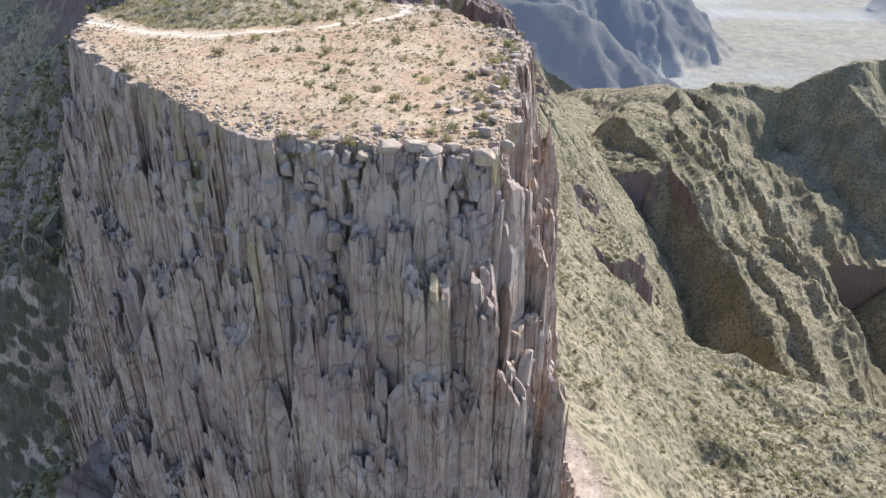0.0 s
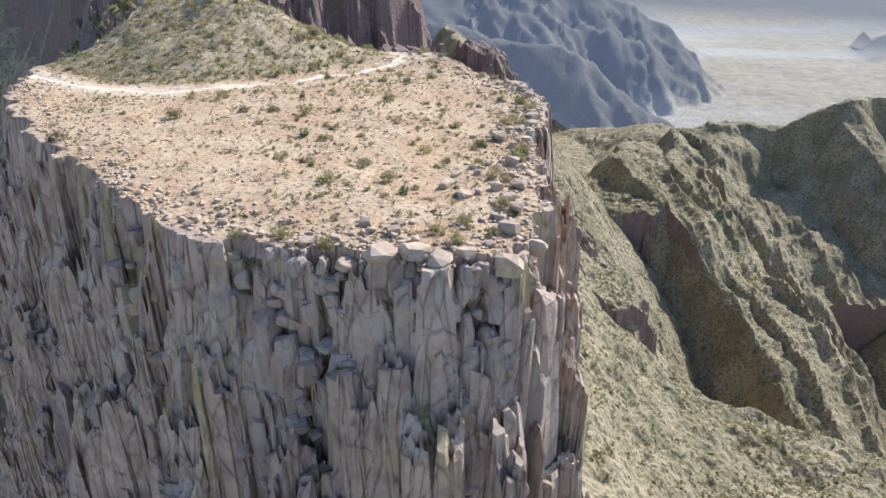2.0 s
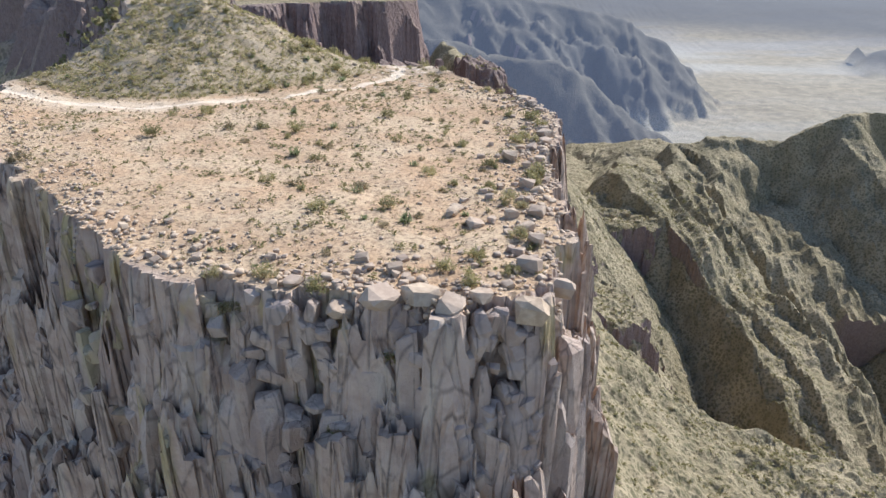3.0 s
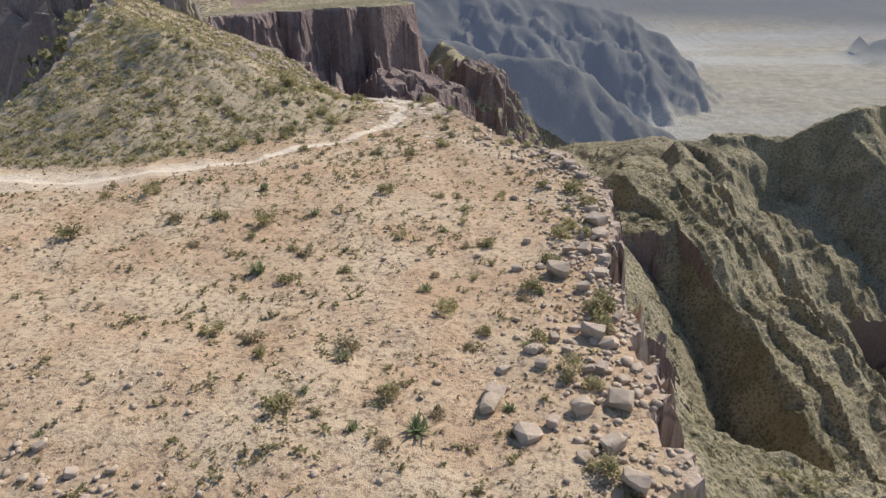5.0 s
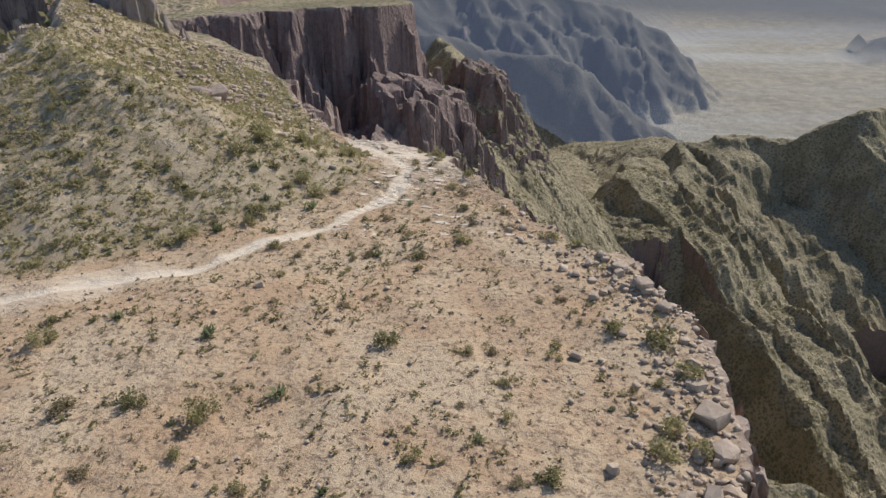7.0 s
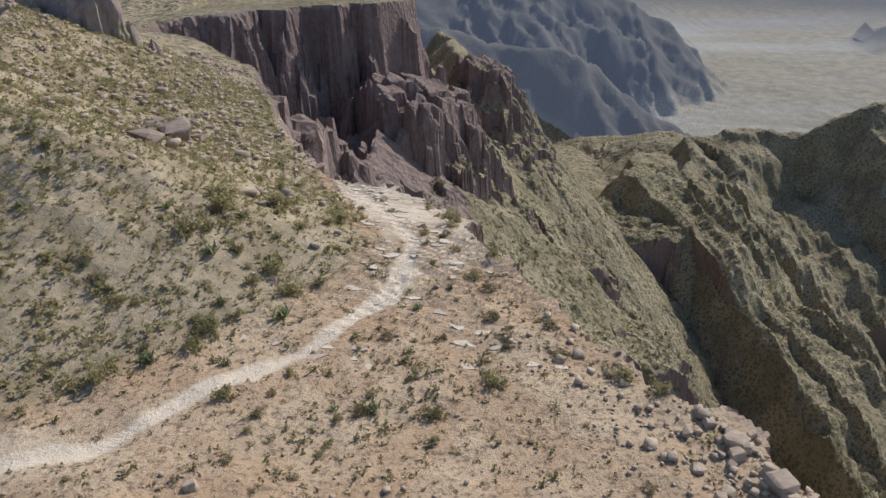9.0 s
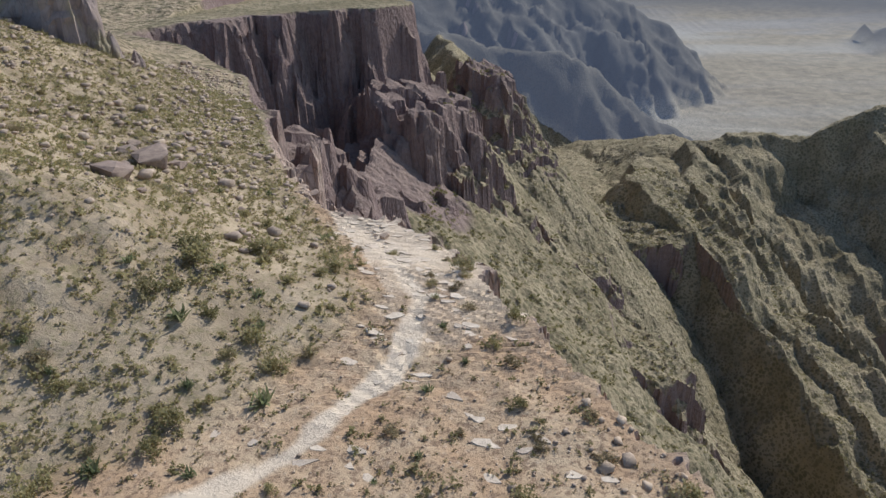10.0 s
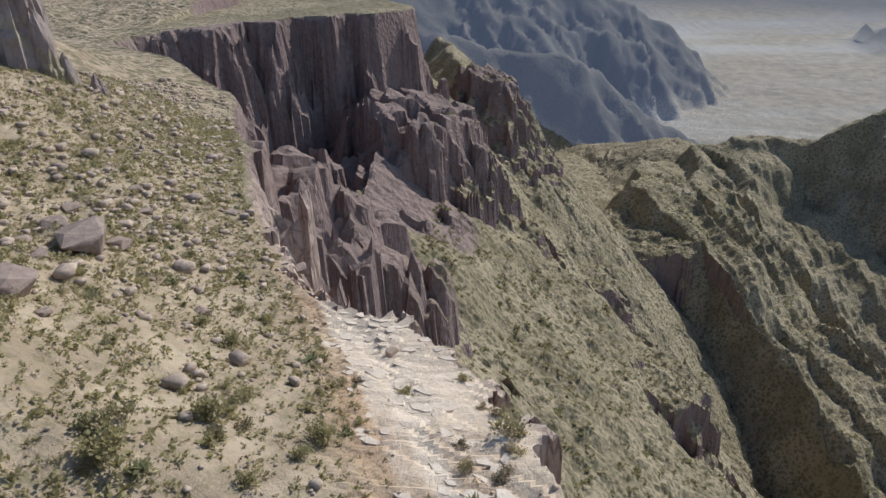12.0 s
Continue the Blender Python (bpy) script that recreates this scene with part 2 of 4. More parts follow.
    if fine:
        sx, sy, rnd, edge = cells(x + 0.5 * fbm(x, y, 3, 2, 101), y + 0.5 * fbm(x, y, 3, 2, 103), 2.6, 105)
        oc = -signed(sx, sy, RIM) + (rnd - 0.5) * 3.8
        band = smooth(-1.5, 0.8, o) * (1 - smooth(19, 27, o))
        o = np.maximum(o + band * 0.75 * (oc - o) + bend * band, np.minimum(o - 0.7, 1.6))
        sx, sy, rnd, edge = cells(x, y, 0.95, 125)
        o = o + band * ((rnd - 0.5) * 0.7 + 0.35 * smooth(0.12, 0.0, edge))
    else:
        sx, sy, rnd, edge = cells(x, y, 9.0, 115)
        oc = -signed(sx, sy, RIM) + (rnd - 0.5) * 7
        band = smooth(-0.5, 5, o) * (1 - smooth(19, 30, o))
        tx, ty, tiny, edge = cells(x, y, 3.4, 117)
        o = o + band * (0.7 * (oc - o) + bend + 1.6 * ridged(x, y, 14, 3, 119) + (tiny - 0.5) * 3.4)
    tall = 1 - 0.28 * smooth(150, 330, y) * smooth(-140, -100, x)
    drop_more = 38 * smooth(30, 110, o) * smooth(450, 385, y) * (x > -60)
    sheer = 1 + 0.5 * smooth(54, 76, y) * smooth(150, 120, y) * (x > -20)
    drop = np.interp(np.where(o < 24, np.minimum(o * sheer, 24), o), DROP_AT, DROP) * tall + np.minimum(np.maximum(o - 24, 0), 46) * 0.92 + np.maximum(o - 70, 0) * 1.5 + drop_more
    drop = drop + smooth(22, 70, o) * (4.5 * ribs(line_dist(x, y, RIM)[2], o, 38, 133) + 2.4 * fbm(x, y, 16, 5, 131, 0.6))
    left = smooth(102, 114, y) * smooth(0, 4, -46 - 0.22 * np.maximum(y - 120, 0) - x)
    flank = np.maximum(o, 0) * 1.4 + 5 * smooth(0, 14, o) * (1 + 0.6 * ridged(x, y, 30, 3, 135)) + (3.2 * ridged(x, y, 7, 3, 137) + 6 * ridged(x, y, 23, 3, 139)) * smooth(0, 6, o)
    drop = drop + left * (flank - drop)
    m = top_height(x, y) - drop
    z = np.maximum(z, np.where(o < 420, m, -1e4))
    for pts, high, fall, tall in LEDGES:
        close = (np.abs(x - pts[0][0] - 20) < 150) & (np.abs(y - pts[0][1] - 20) < 160)
        px, py = x[close], y[close]
        sx, sy, rnd, edge = cells(px, py, 6.5, 151)
        o = -signed(px, py, pts)
        o = o + smooth(-2, 2, o) * smooth(44, 20, o) * (0.65 * (-signed(sx, sy, pts) - o) + (rnd - 0.5) * 6 + 1.3 * ridged(px, py, 10, 3, 153))
        tower = cells(px, py, 8.0, 157)[2]
        flat = high + (9 if high > -60 else 2) * (tower - 0.6) + fall[0] * (px - pts[0][0]) + fall[1] * (py - pts[0][1]) + 2.4 * fbm(px, py, 11, 4, 155)
        z[close] = np.maximum(z[close], flat - np.interp(o, DROP_AT, DROP) * tall - np.maximum(o - 24, 0) * 0.9)
    return z


def masks(x, y):
    """How much a place is trodden trail, overgrown hill, bare top or stony cliff."""
    d = line_dist(x + 0.4 * fbm(x, y, 3, 2, 140), y + 0.4 * fbm(x, y, 3, 2, 141), TRAIL)[0]
    trail = 1 - smooth(0.45, 0.85, d + 0.3 * fbm(x, y, 1.5, 2, 143))
    pale = smooth(122, 136, y + 0.5 * x + 7 + 3 * fbm(x, y, 4, 3, 147)) * (1 - 0.6 * smooth(2, 9, line_dist(x, y, TRAIL)[0])) * (1 - inside(x, y, HILL)) * 0.85 * smooth(168, 152, y) * smooth(-3, 0, signed(x, y, RIM))
    worn = smooth(-24, -30, x) * smooth(3.6, 1.2, d + 0.8 * fbm(x, y, 3, 2, 149)) * 0.45 * (1 - inside(x, y, HILL))
    pale = np.maximum(pale, worn)
    hill = smooth(0.0, 3.5, line_dist(x, y, TOE)[0]) * inside(x, y, HILL)
    inn = signed(x, y, RIM)
    top = smooth(-1.6, 0.4, inn) * (1 - hill) * smooth(170, 150, y)
    stony = smooth(0.6, -0.8, inn) * smooth(-26, -20, inn)
    for pts, high, fall, tall in LEDGES[:5]:
        close = (x > -85) & (x < 16) & (y > 210) & (y < 560) & (inn < 0)
        stony[close] = np.maximum(stony[close], smooth(-9, -4, signed(x[close], y[close], pts)))
    return np.clip(np.maximum(trail, pale), 0, 1), hill, top, stony


# ---------------------------------------------------------------- materials
def material(name, rough=0.95):
    mat = bpy.data.materials.new(name)
    mat.use_nodes = True
    nt = mat.node_tree
    bsdf = nt.nodes["Principled BSDF"]
    bsdf.inputs["Roughness"].default_value = rough
    bsdf.inputs["Specular IOR Level"].default_value = 0.2
    return mat, nt, bsdf


class Tree:
    """Short ways to add nodes to a material."""

    def __init__(self, nt):
        self.nt, self.geo, self.tex = nt, nt.nodes.new("ShaderNodeNewGeometry"), nt.nodes.new("ShaderNodeTexCoord")

    def link(self, a, b):
        self.nt.links.new(a, b)

    def noise(self, size, detail=6, rough=0.6, stretch=(1, 1, 1), local=False):
        n = self.nt.nodes.new("ShaderNodeTexNoise")
        m = self.nt.nodes.new("ShaderNodeMapping")
        m.inputs["Scale"].default_value = [s / size for s in stretch]
        self.link(self.tex.outputs["Object"] if local else self.geo.outputs["Position"], m.inputs[0])
        self.link(m.outputs[0], n.inputs["Vector"])
        n.inputs["Scale"].default_value, n.inputs["Detail"].default_value, n.inputs["Roughness"].default_value = 1.0, detail, rough
        return n.outputs["Fac"]

    def spots(self, size, feature="F1", stretch=(1, 1, 1), out="Distance"):
        n = self.nt.nodes.new("ShaderNodeTexVoronoi")
        m = self.nt.nodes.new("ShaderNodeMapping")
        n.feature = feature
        m.inputs["Scale"].default_value = [s / size for s in stretch]
        self.link(self.geo.outputs["Position"], m.inputs[0])
        self.link(m.outputs[0], n.inputs["Vector"])
        n.inputs["Scale"].default_value = 1.0
        return n.outputs[out]

    def ramp(self, fac, low, high, a=0.0, b=1.0):
        n = self.nt.nodes.new("ShaderNodeMapRange")
        n.interpolation_type = "SMOOTHSTEP"
        for k, v in zip((1, 2, 3, 4), (low, high, a, b)):
            n.inputs[k].default_value = v
        self.link(fac, n.inputs[0])
        return n.outputs[0]

    def mix(self, fac, a, b, how="MIX"):
        n = self.nt.nodes.new("ShaderNodeMix")
        n.data_type, n.blend_type = "RGBA", how
        for sock, v in ((n.inputs[0], fac), (n.inputs[6], a), (n.inputs[7], b)):
            if isinstance(v, (int, float)):
                sock.default_value = v
            elif isinstance(v, tuple):
                sock.default_value = (*v, 1)
            else:
                self.link(v, sock)
        return n.outputs[2]

    def math(self, op, a, b=0.0):
        n = self.nt.nodes.new("ShaderNodeMath")
        n.operation = op
        for sock, v in zip(n.inputs, (a, b)):
            if isinstance(v, (int, float)):
                sock.default_value = v
            else:
                self.link(v, sock)
        return n.outputs[0]

    def attr(self, name):
        n = self.nt.nodes.new("ShaderNodeAttribute")
        n.attribute_name = name
        return n.outputs["Fac"]

    def axis(self, which, normal=False):
        n = self.nt.nodes.new("ShaderNodeSeparateXYZ")
        self.link(self.geo.outputs["True Normal" if normal else "Position"], n.inputs[0])
        return n.outputs[which]

    def bump(self, bsdf, height, strength, distance):
        n = self.nt.nodes.new("ShaderNodeBump")
        n.inputs["Strength"].default_value, n.inputs["Distance"].default_value = strength, distance
        self.link(height, n.inputs["Height"])
        self.link(n.outputs[0], bsdf.inputs["Normal"])


def rock_colour(t):
    """Weathered pinkish grey rock with upright streaks, rust and yellow-green lichen."""
    base = t.mix(t.ramp(t.noise(2.5, 8, 0.65), 0.32, 0.68), (0.37, 0.265, 0.20), (0.56, 0.43, 0.33))
    streak = t.noise(1.3, 6, 0.6, (1, 1, 0.07))
    base = t.mix(t.ramp(streak, 0.52, 0.72, 0, 0.7), base, (0.54, 0.45, 0.345))
    base = t.mix(t.ramp(t.noise(0.9, 6, 0.6, (1, 1, 0.05)), 0.57, 0.72, 0, 0.42), base, (0.14, 0.115, 0.105))
    base = t.mix(t.ramp(t.noise(17, 4, 0.5), 0.5, 0.7, 0, 0.5), base, (0.33, 0.235, 0.20))
    crack = t.ramp(t.spots(1.1, "DISTANCE_TO_EDGE", (1, 1, 0.16)), 0.0, 0.06, 0.6, 0)
    base = t.mix(t.math("MULTIPLY", crack, t.ramp(t.noise(1.1), 0.4, 0.55)), base, (0.075, 0.062, 0.055))
    split = t.ramp(t.spots(2.4, "DISTANCE_TO_EDGE", (1, 1, 0.55)), 0.0, 0.05, 0.45, 0)
    base = t.mix(t.math("MULTIPLY", split, t.ramp(t.noise(3), 0.42, 0.55)), base, (0.085, 0.07, 0.06))
    # the cliffs farther back are of a darker, more purple rock
    return t.mix(t.ramp(t.axis(1), 150, 210, 0, 0.72), base, (0.17, 0.12, 0.113))


def land_material(name="land"):
    mat, nt, bsdf = material(name)
    t = Tree(nt)
    upright = t.math("ADD", t.axis(2, True), t.math("ADD", t.ramp(t.axis(0), 100, 150, 0, 0.22), t.math("MAXIMUM", t.ramp(t.axis(1), 150, 230, 0, 0.28), t.ramp(t.axis(2), -70, -110, 0, 0.28))))
    steep = t.ramp(upright, 0.50, 0.70)
    bsdf.inputs["Specular IOR Level"].default_value = 0.03
    rock = rock_colour(t)
    low = t.ramp(t.axis(2), -24, -2)
    front = t.ramp(t.axis(1), 80, 64)
    lichen = t.math("MULTIPLY", t.math("MULTIPLY", t.ramp(t.noise(5, 5, 0.6, (1, 1, 0.35)), 0.53, 0.64), low), front)
    rock = t.mix(t.math("MULTIPLY", lichen, 0.6), rock, (0.47, 0.38, 0.13))
    # left flank: dark brush, spread wide to paint in the slope's shade as well
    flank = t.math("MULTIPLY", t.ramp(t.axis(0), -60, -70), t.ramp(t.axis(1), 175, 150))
    brush_shade = t.math("MAXIMUM", t.ramp(t.spots(3.8), 0.42, 0.58, 0.9, 0), t.ramp(t.noise(9, 5, 0.6), 0.42, 0.55, 0, 0.8))
    rock = t.mix(t.math("MULTIPLY", flank, brush_shade), rock, (0.085, 0.08, 0.048))
    # slopes of the canyon: dry grass between dark scrub
    grass = t.mix(t.ramp(t.noise(30, 6, 0.6), 0.35, 0.65), (0.235, 0.193, 0.115), (0.345, 0.282, 0.175))
    scrub = t.math("MAXIMUM", t.ramp(t.spots(3.3), 0.26, 0.46, 0.8, 0), t.ramp(t.spots(1.7), 0.26, 0.46, 0.75, 0))
    scrub = t.math("MULTIPLY", scrub, t.math("MULTIPLY", t.ramp(t.noise(24, 4), 0.3, 0.55, 0.65, 1), t.ramp(t.axis(1), 1300, 2200, 1, 0.75)))
    grass = t.mix(t.ramp(t.noise(5, 6, 0.7), 0.56, 0.70, 0, 0.4), grass, (0.42, 0.34, 0.225))
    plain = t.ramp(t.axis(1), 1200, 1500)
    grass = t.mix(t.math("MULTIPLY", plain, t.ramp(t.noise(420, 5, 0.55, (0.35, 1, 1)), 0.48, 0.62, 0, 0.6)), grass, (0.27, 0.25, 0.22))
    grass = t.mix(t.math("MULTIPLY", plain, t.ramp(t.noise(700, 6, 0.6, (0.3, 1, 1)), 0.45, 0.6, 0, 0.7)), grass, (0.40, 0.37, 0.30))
    grass = t.mix(scrub, grass, (0.118, 0.107, 0.06))
    # far mountains get a darker colour that stands in for their shade
    far_shade = t.math("MULTIPLY", t.ramp(t.axis(2), -325, -285), t.ramp(t.axis(1), 925, 940))
    grass = t.mix(t.math("MULTIPLY", far_shade, 0.85), grass, (0.085, 0.08, 0.065))
    # the overgrown hill
    earth = t.mix(t.ramp(t.noise(3.5, 7, 0.65), 0.35, 0.65), (0.31, 0.238, 0.15), (0.45, 0.352, 0.232))
    earth = t.mix(t.ramp(t.noise(0.7, 6, 0.75), 0.48, 0.64, 0, 0.6), earth, (0.22, 0.195, 0.095))
    earth = t.mix(t.math("MULTIPLY", scrub, t.ramp(t.axis(1), 165, 210)), earth, (0.115, 0.105, 0.058))
    # bare mesa top: orange gravel and pale stone
    soil = t.mix(t.ramp(t.noise(7, 6, 0.62), 0.36, 0.64), (0.475, 0.318, 0.186), (0.535, 0.40, 0.252))
    soil = t.mix(t.ramp(t.spots(0.42), 0.1, 0.34, 0.42, 0), soil, (0.53, 0.42, 0.30))
    soil = t.mix(t.ramp(t.noise(0.34, 4, 0.75), 0.50, 0.61, 0, 0.85), soil, (0.23, 0.155, 0.10))
    flat = t.mix(t.attr("hill"), grass, earth)
    flat = t.mix(t.attr("bare"), flat, soil)
    dust = t.mix(t.noise(1.1, 6, 0.6), (0.62, 0.49, 0.345), (0.74, 0.62, 0.455))
    flat = t.mix(t.attr("trail"), flat, dust)
    flat = t.mix(t.math("MULTIPLY", t.attr("stony"), 0.85), flat, rock)
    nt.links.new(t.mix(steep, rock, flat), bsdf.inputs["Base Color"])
    h = t.math("ADD", t.math("MULTIPLY", t.noise(1.2, 10, 0.7), 0.35), t.math("MULTIPLY", t.noise(0.25, 6, 0.7), 0.12))
    coarse = t.math("ADD", t.math("MULTIPLY", t.noise(7, 9, 0.72, (1, 1, 0.3)), 2.2), t.math("MULTIPLY", t.ramp(t.spots(2.3), 0.1, 0.5, 1, 0), 0.5))
    flute = t.math("ADD", t.math("MULTIPLY", t.noise(1.6, 6, 0.6, (1, 1, 0.06)), 0.9), t.math("MULTIPLY", t.ramp(t.spots(1.1, "DISTANCE_TO_EDGE", (1, 1, 0.13)), 0.0, 0.12), 0.35))
    h = t.math("ADD", h, t.math("MULTIPLY", flute, t.ramp(upright, 0.6, 0.4)))
    h = t.math("ADD", h, t.math("MULTIPLY", coarse, t.math("MULTIPLY", t.ramp(t.axis(1), 150, 190), t.ramp(t.axis(1), 1900, 1100, 0.0, 1.0))))
    t.bump(bsdf, h, 0.7, 1.0)
    return mat


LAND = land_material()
FAR_LAND = land_material("far_land")          # the distance; its faint blue emission stands in for haze
haze_glow = FAR_LAND.node_tree.nodes["Principled BSDF"]
haze_glow.inputs["Emission Color"].default_value = (0.40, 0.48, 0.70, 1)
haze_glow.inputs["Emission Strength"].default_value = 0.115


# ---------------------------------------------------------------- sheets of land
def sheet(name, xs, ys, fine, sink=(), flat=False, mat=LAND):
    """One sheet over a grid of the plan; sink: the boxes inside which it dips under a finer sheet."""
    gx, gy = np.meshgrid(xs, ys)
    x, y = gx.ravel(), gy.ravel()
    cuts = range(0, len(x), 12000)
    z = np.concatenate([land(x[k:k + 12000], y[k:k + 12000], fine) for k in cuts])
    kinds = np.concatenate([np.stack(masks(x[k:k + 12000], y[k:k + 12000])) for k in cuts], 1)
    for x0, y0, x1, y1, deep in sink:
        inner = np.minimum(np.minimum(x - x0, x1 - x), np.minimum(y - y0, y1 - y))
        z = z - 5 * smooth(0, 4, inner) - deep * smooth(4, 14, inner)
    n, m = len(xs), len(ys)
    a = (np.arange(m - 1)[:, None] * n + np.arange(n - 1)[None, :]).ravel()
    quads = np.stack([a, a + 1, a + n + 1, a + n], 1)
    me = bpy.data.meshes.new(name)
    me.vertices.add(len(x))
    me.vertices.foreach_set("co", np.stack([x, y, z], 1).ravel())
    me.loops.add(quads.size)
    me.loops.foreach_set("vertex_index", quads.ravel())
    me.polygons.add(len(quads))
    me.polygons.foreach_set("loop_start", np.arange(0, quads.size, 4))
    me.polygons.foreach_set("use_smooth", np.full(len(quads), not flat))
    me.update(calc_edges=True)
    for key, values in zip(("trail", "hill", "bare", "stony"), kinds):
        me.attributes.new(key, "FLOAT", "POINT").data.foreach_set("value", values.astype(np.float32))
    me.materials.append(mat)
    return tagged(new(name, me), kind="structure")


def steps(*stretches):
    out = [np.arange(a, b, s) for a, b, s in stretches]
    return np.concatenate(out + [[stretches[-1][1]]])


NEAR = (-76, 26, 38, 162)
MID = (-150, 150, 190, 640)
mesa = sheet("mesa_ground", steps((-76, 38, 0.25)), steps((26, 162, 0.25)), True, flat=True)
tagged(mesa, "flat-topped rocky mesa with fluted grey-pink cliffs and bare orange top", "mesa")
middle = sheet("cliff_ground", steps((-150, 190, 1.05)), steps((150, 640, 1.05)), False, sink=[(*NEAR, 90)], flat=True)
tagged(middle, "purplish-grey cliffs and scree below a grassy terrace", "cliff")
WIDE = ((-6000, -600, 180), (-600, -160, 11), (-160, 420, 2.6), (420, 900, 9), (900, 2000, 28), (2000, 6000, 160))
ground = sheet("ground", steps(*WIDE), steps((-3000, -200, 140), (-200, 20, 11), (20, 870, 2.6), (870, 930, 5)), False,
               sink=[(*NEAR, 120), (*MID, 60)], flat=True)
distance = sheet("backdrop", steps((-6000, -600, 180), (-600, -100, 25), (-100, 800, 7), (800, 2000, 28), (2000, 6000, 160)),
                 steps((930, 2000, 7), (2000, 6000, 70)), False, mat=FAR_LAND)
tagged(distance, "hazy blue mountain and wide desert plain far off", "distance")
tagged(ground, "dry canyon country with scrubby slopes and a wide plain", "ground")


# ---------------------------------------------------------------- building blocks
rng = np.random.default_rng(7)


def hull(points):
    """An angular stone: the hull of some points, as a mesh's points and triangles."""
    bm = bmesh.new()
    for p in points:
        bm.verts.new(p)
    done = bmesh.ops.convex_hull(bm, input=bm.verts)
    bmesh.ops.delete(bm, geom=list({v for v in done["geom_interior"] if isinstance(v, bmesh.types.BMVert)}), context="VERTS")
    bmesh.ops.delete(bm, geom=[v for v in bm.verts if not v.link_faces], context="VERTS")
    bmesh.ops.triangulate(bm, faces=bm.faces)
    bm.verts.index_update()
    out = np.array([v.co[:] for v in bm.verts]), np.array([[v.index for v in f.verts] for f in bm.faces])
    bm.free()
    return out


def stone_shape(n=18, flat=0.7, square=0.5):
    """About 1 across, standing on z = 0 with a fifth of it below."""
    p = rng.normal(size=(n, 3))
    p /= np.linalg.norm(p, axis=1)[:, None]
    p = p * (1 - square) + square * np.sign(p) * np.abs(p) ** 0.35 * 0.72
    p *= rng.uniform(0.8, 1.08, (n, 1))
    p *= (0.55, rng.uniform(0.36, 0.55), 0.5 * flat)
    p[:, 2] += 0.3 * flat
    return hull(p)


def column_shape():
    """An upright rock column, 1 wide and 1 high, with a broken top; its foot is at z = -1."""
    k = rng.integers(5, 8)
    turn = np.sort(rng.uniform(0, 2 * math.pi, k))
    rings = []
    for z, wide in ((-1.0, 0.62), (-0.45, 0.58), (-0.14, 0.52), (rng.uniform(-0.05, 0), rng.uniform(0.22, 0.42))):
        r = wide * rng.uniform(0.82, 1.1, k)
        off = rng.normal(0, 0.05, 2)
        rings += [(off[0] + a * math.cos(b), off[1] + a * math.sin(b) * 0.8, z + rng.normal(0, 0.025)) for a, b in zip(r, turn)]
    return hull(rings)


def leaf_shape(n, size, dome=0.75, gap=0.35):
    """A low bush, 1 across, of small bent leaves in loose clumps, standing on z = 0."""
    lumps = rng.normal(size=(7, 3)) * (0.24, 0.24, 0.12) + (0, 0, 0.36 * dome)
    p, f = [], []
    for i in range(n):
        c = lumps[rng.integers(7)] + rng.normal(size=3) * (0.115, 0.115, 0.12)
        c[2] = abs(c[2]) + 0.015
        out = Vector(c - np.array((0, 0, 0.05))) + Vector(rng.normal(size=3) * 0.35)
        out.normalize()
        side = out.cross(Vector(rng.normal(size=3))).normalized()
        s = size * rng.uniform(0.6, 1.3)
        c = Vector(c)
        base = len(p)
        p += [c - side * s * 0.4, c + out * s * 0.5 + side * s * 0.15, c + side * s * 0.45 - out * s * 0.1, c - out * s * 0.55]
        f += [(base, base + 1, base + 2), (base, base + 2, base + 3)]
    return np.array([q[:] for q in p]), np.array(f)


def spiky_shape(n=34):
    """A rosette of stiff blades, 1 across."""
    p, f = [], []
    for i in range(n):
        a, up = rng.uniform(0, 2 * math.pi), rng.uniform(0.15, 1.25)
        c = Vector(rng.normal(size=3) * (0.12, 0.12, 0.0)) + Vector((0, 0, 0.05))
        out = Vector((math.cos(a) * math.cos(up), math.sin(a) * math.cos(up), math.sin(up)))
        side = Vector((-math.sin(a), math.cos(a), 0)) * 0.035
        tip = c + out * rng.uniform(0.34, 0.55)
        mid = c + out * 0.24 + Vector((0, 0, 0.02))
        base = len(p)
        p += [c - side, c + side, mid + side * 1.3, mid - side * 1.3, tip]
        f += [(base, base + 1, base + 2), (base, base + 2, base + 3), (base + 3, base + 2, base + 4)]
    return np.array([q[:] for q in p]), np.array(f)


def mesh_of(name, shape, mat):
    me = bpy.data.meshes.new(name)
    me.from_pydata(shape[0].tolist(), [], shape[1].tolist())
    me.materials.append(mat)
    return me


def turns(n):
    a = rng.uniform(0, 2 * math.pi, n)
    return np.cos(a), np.sin(a)


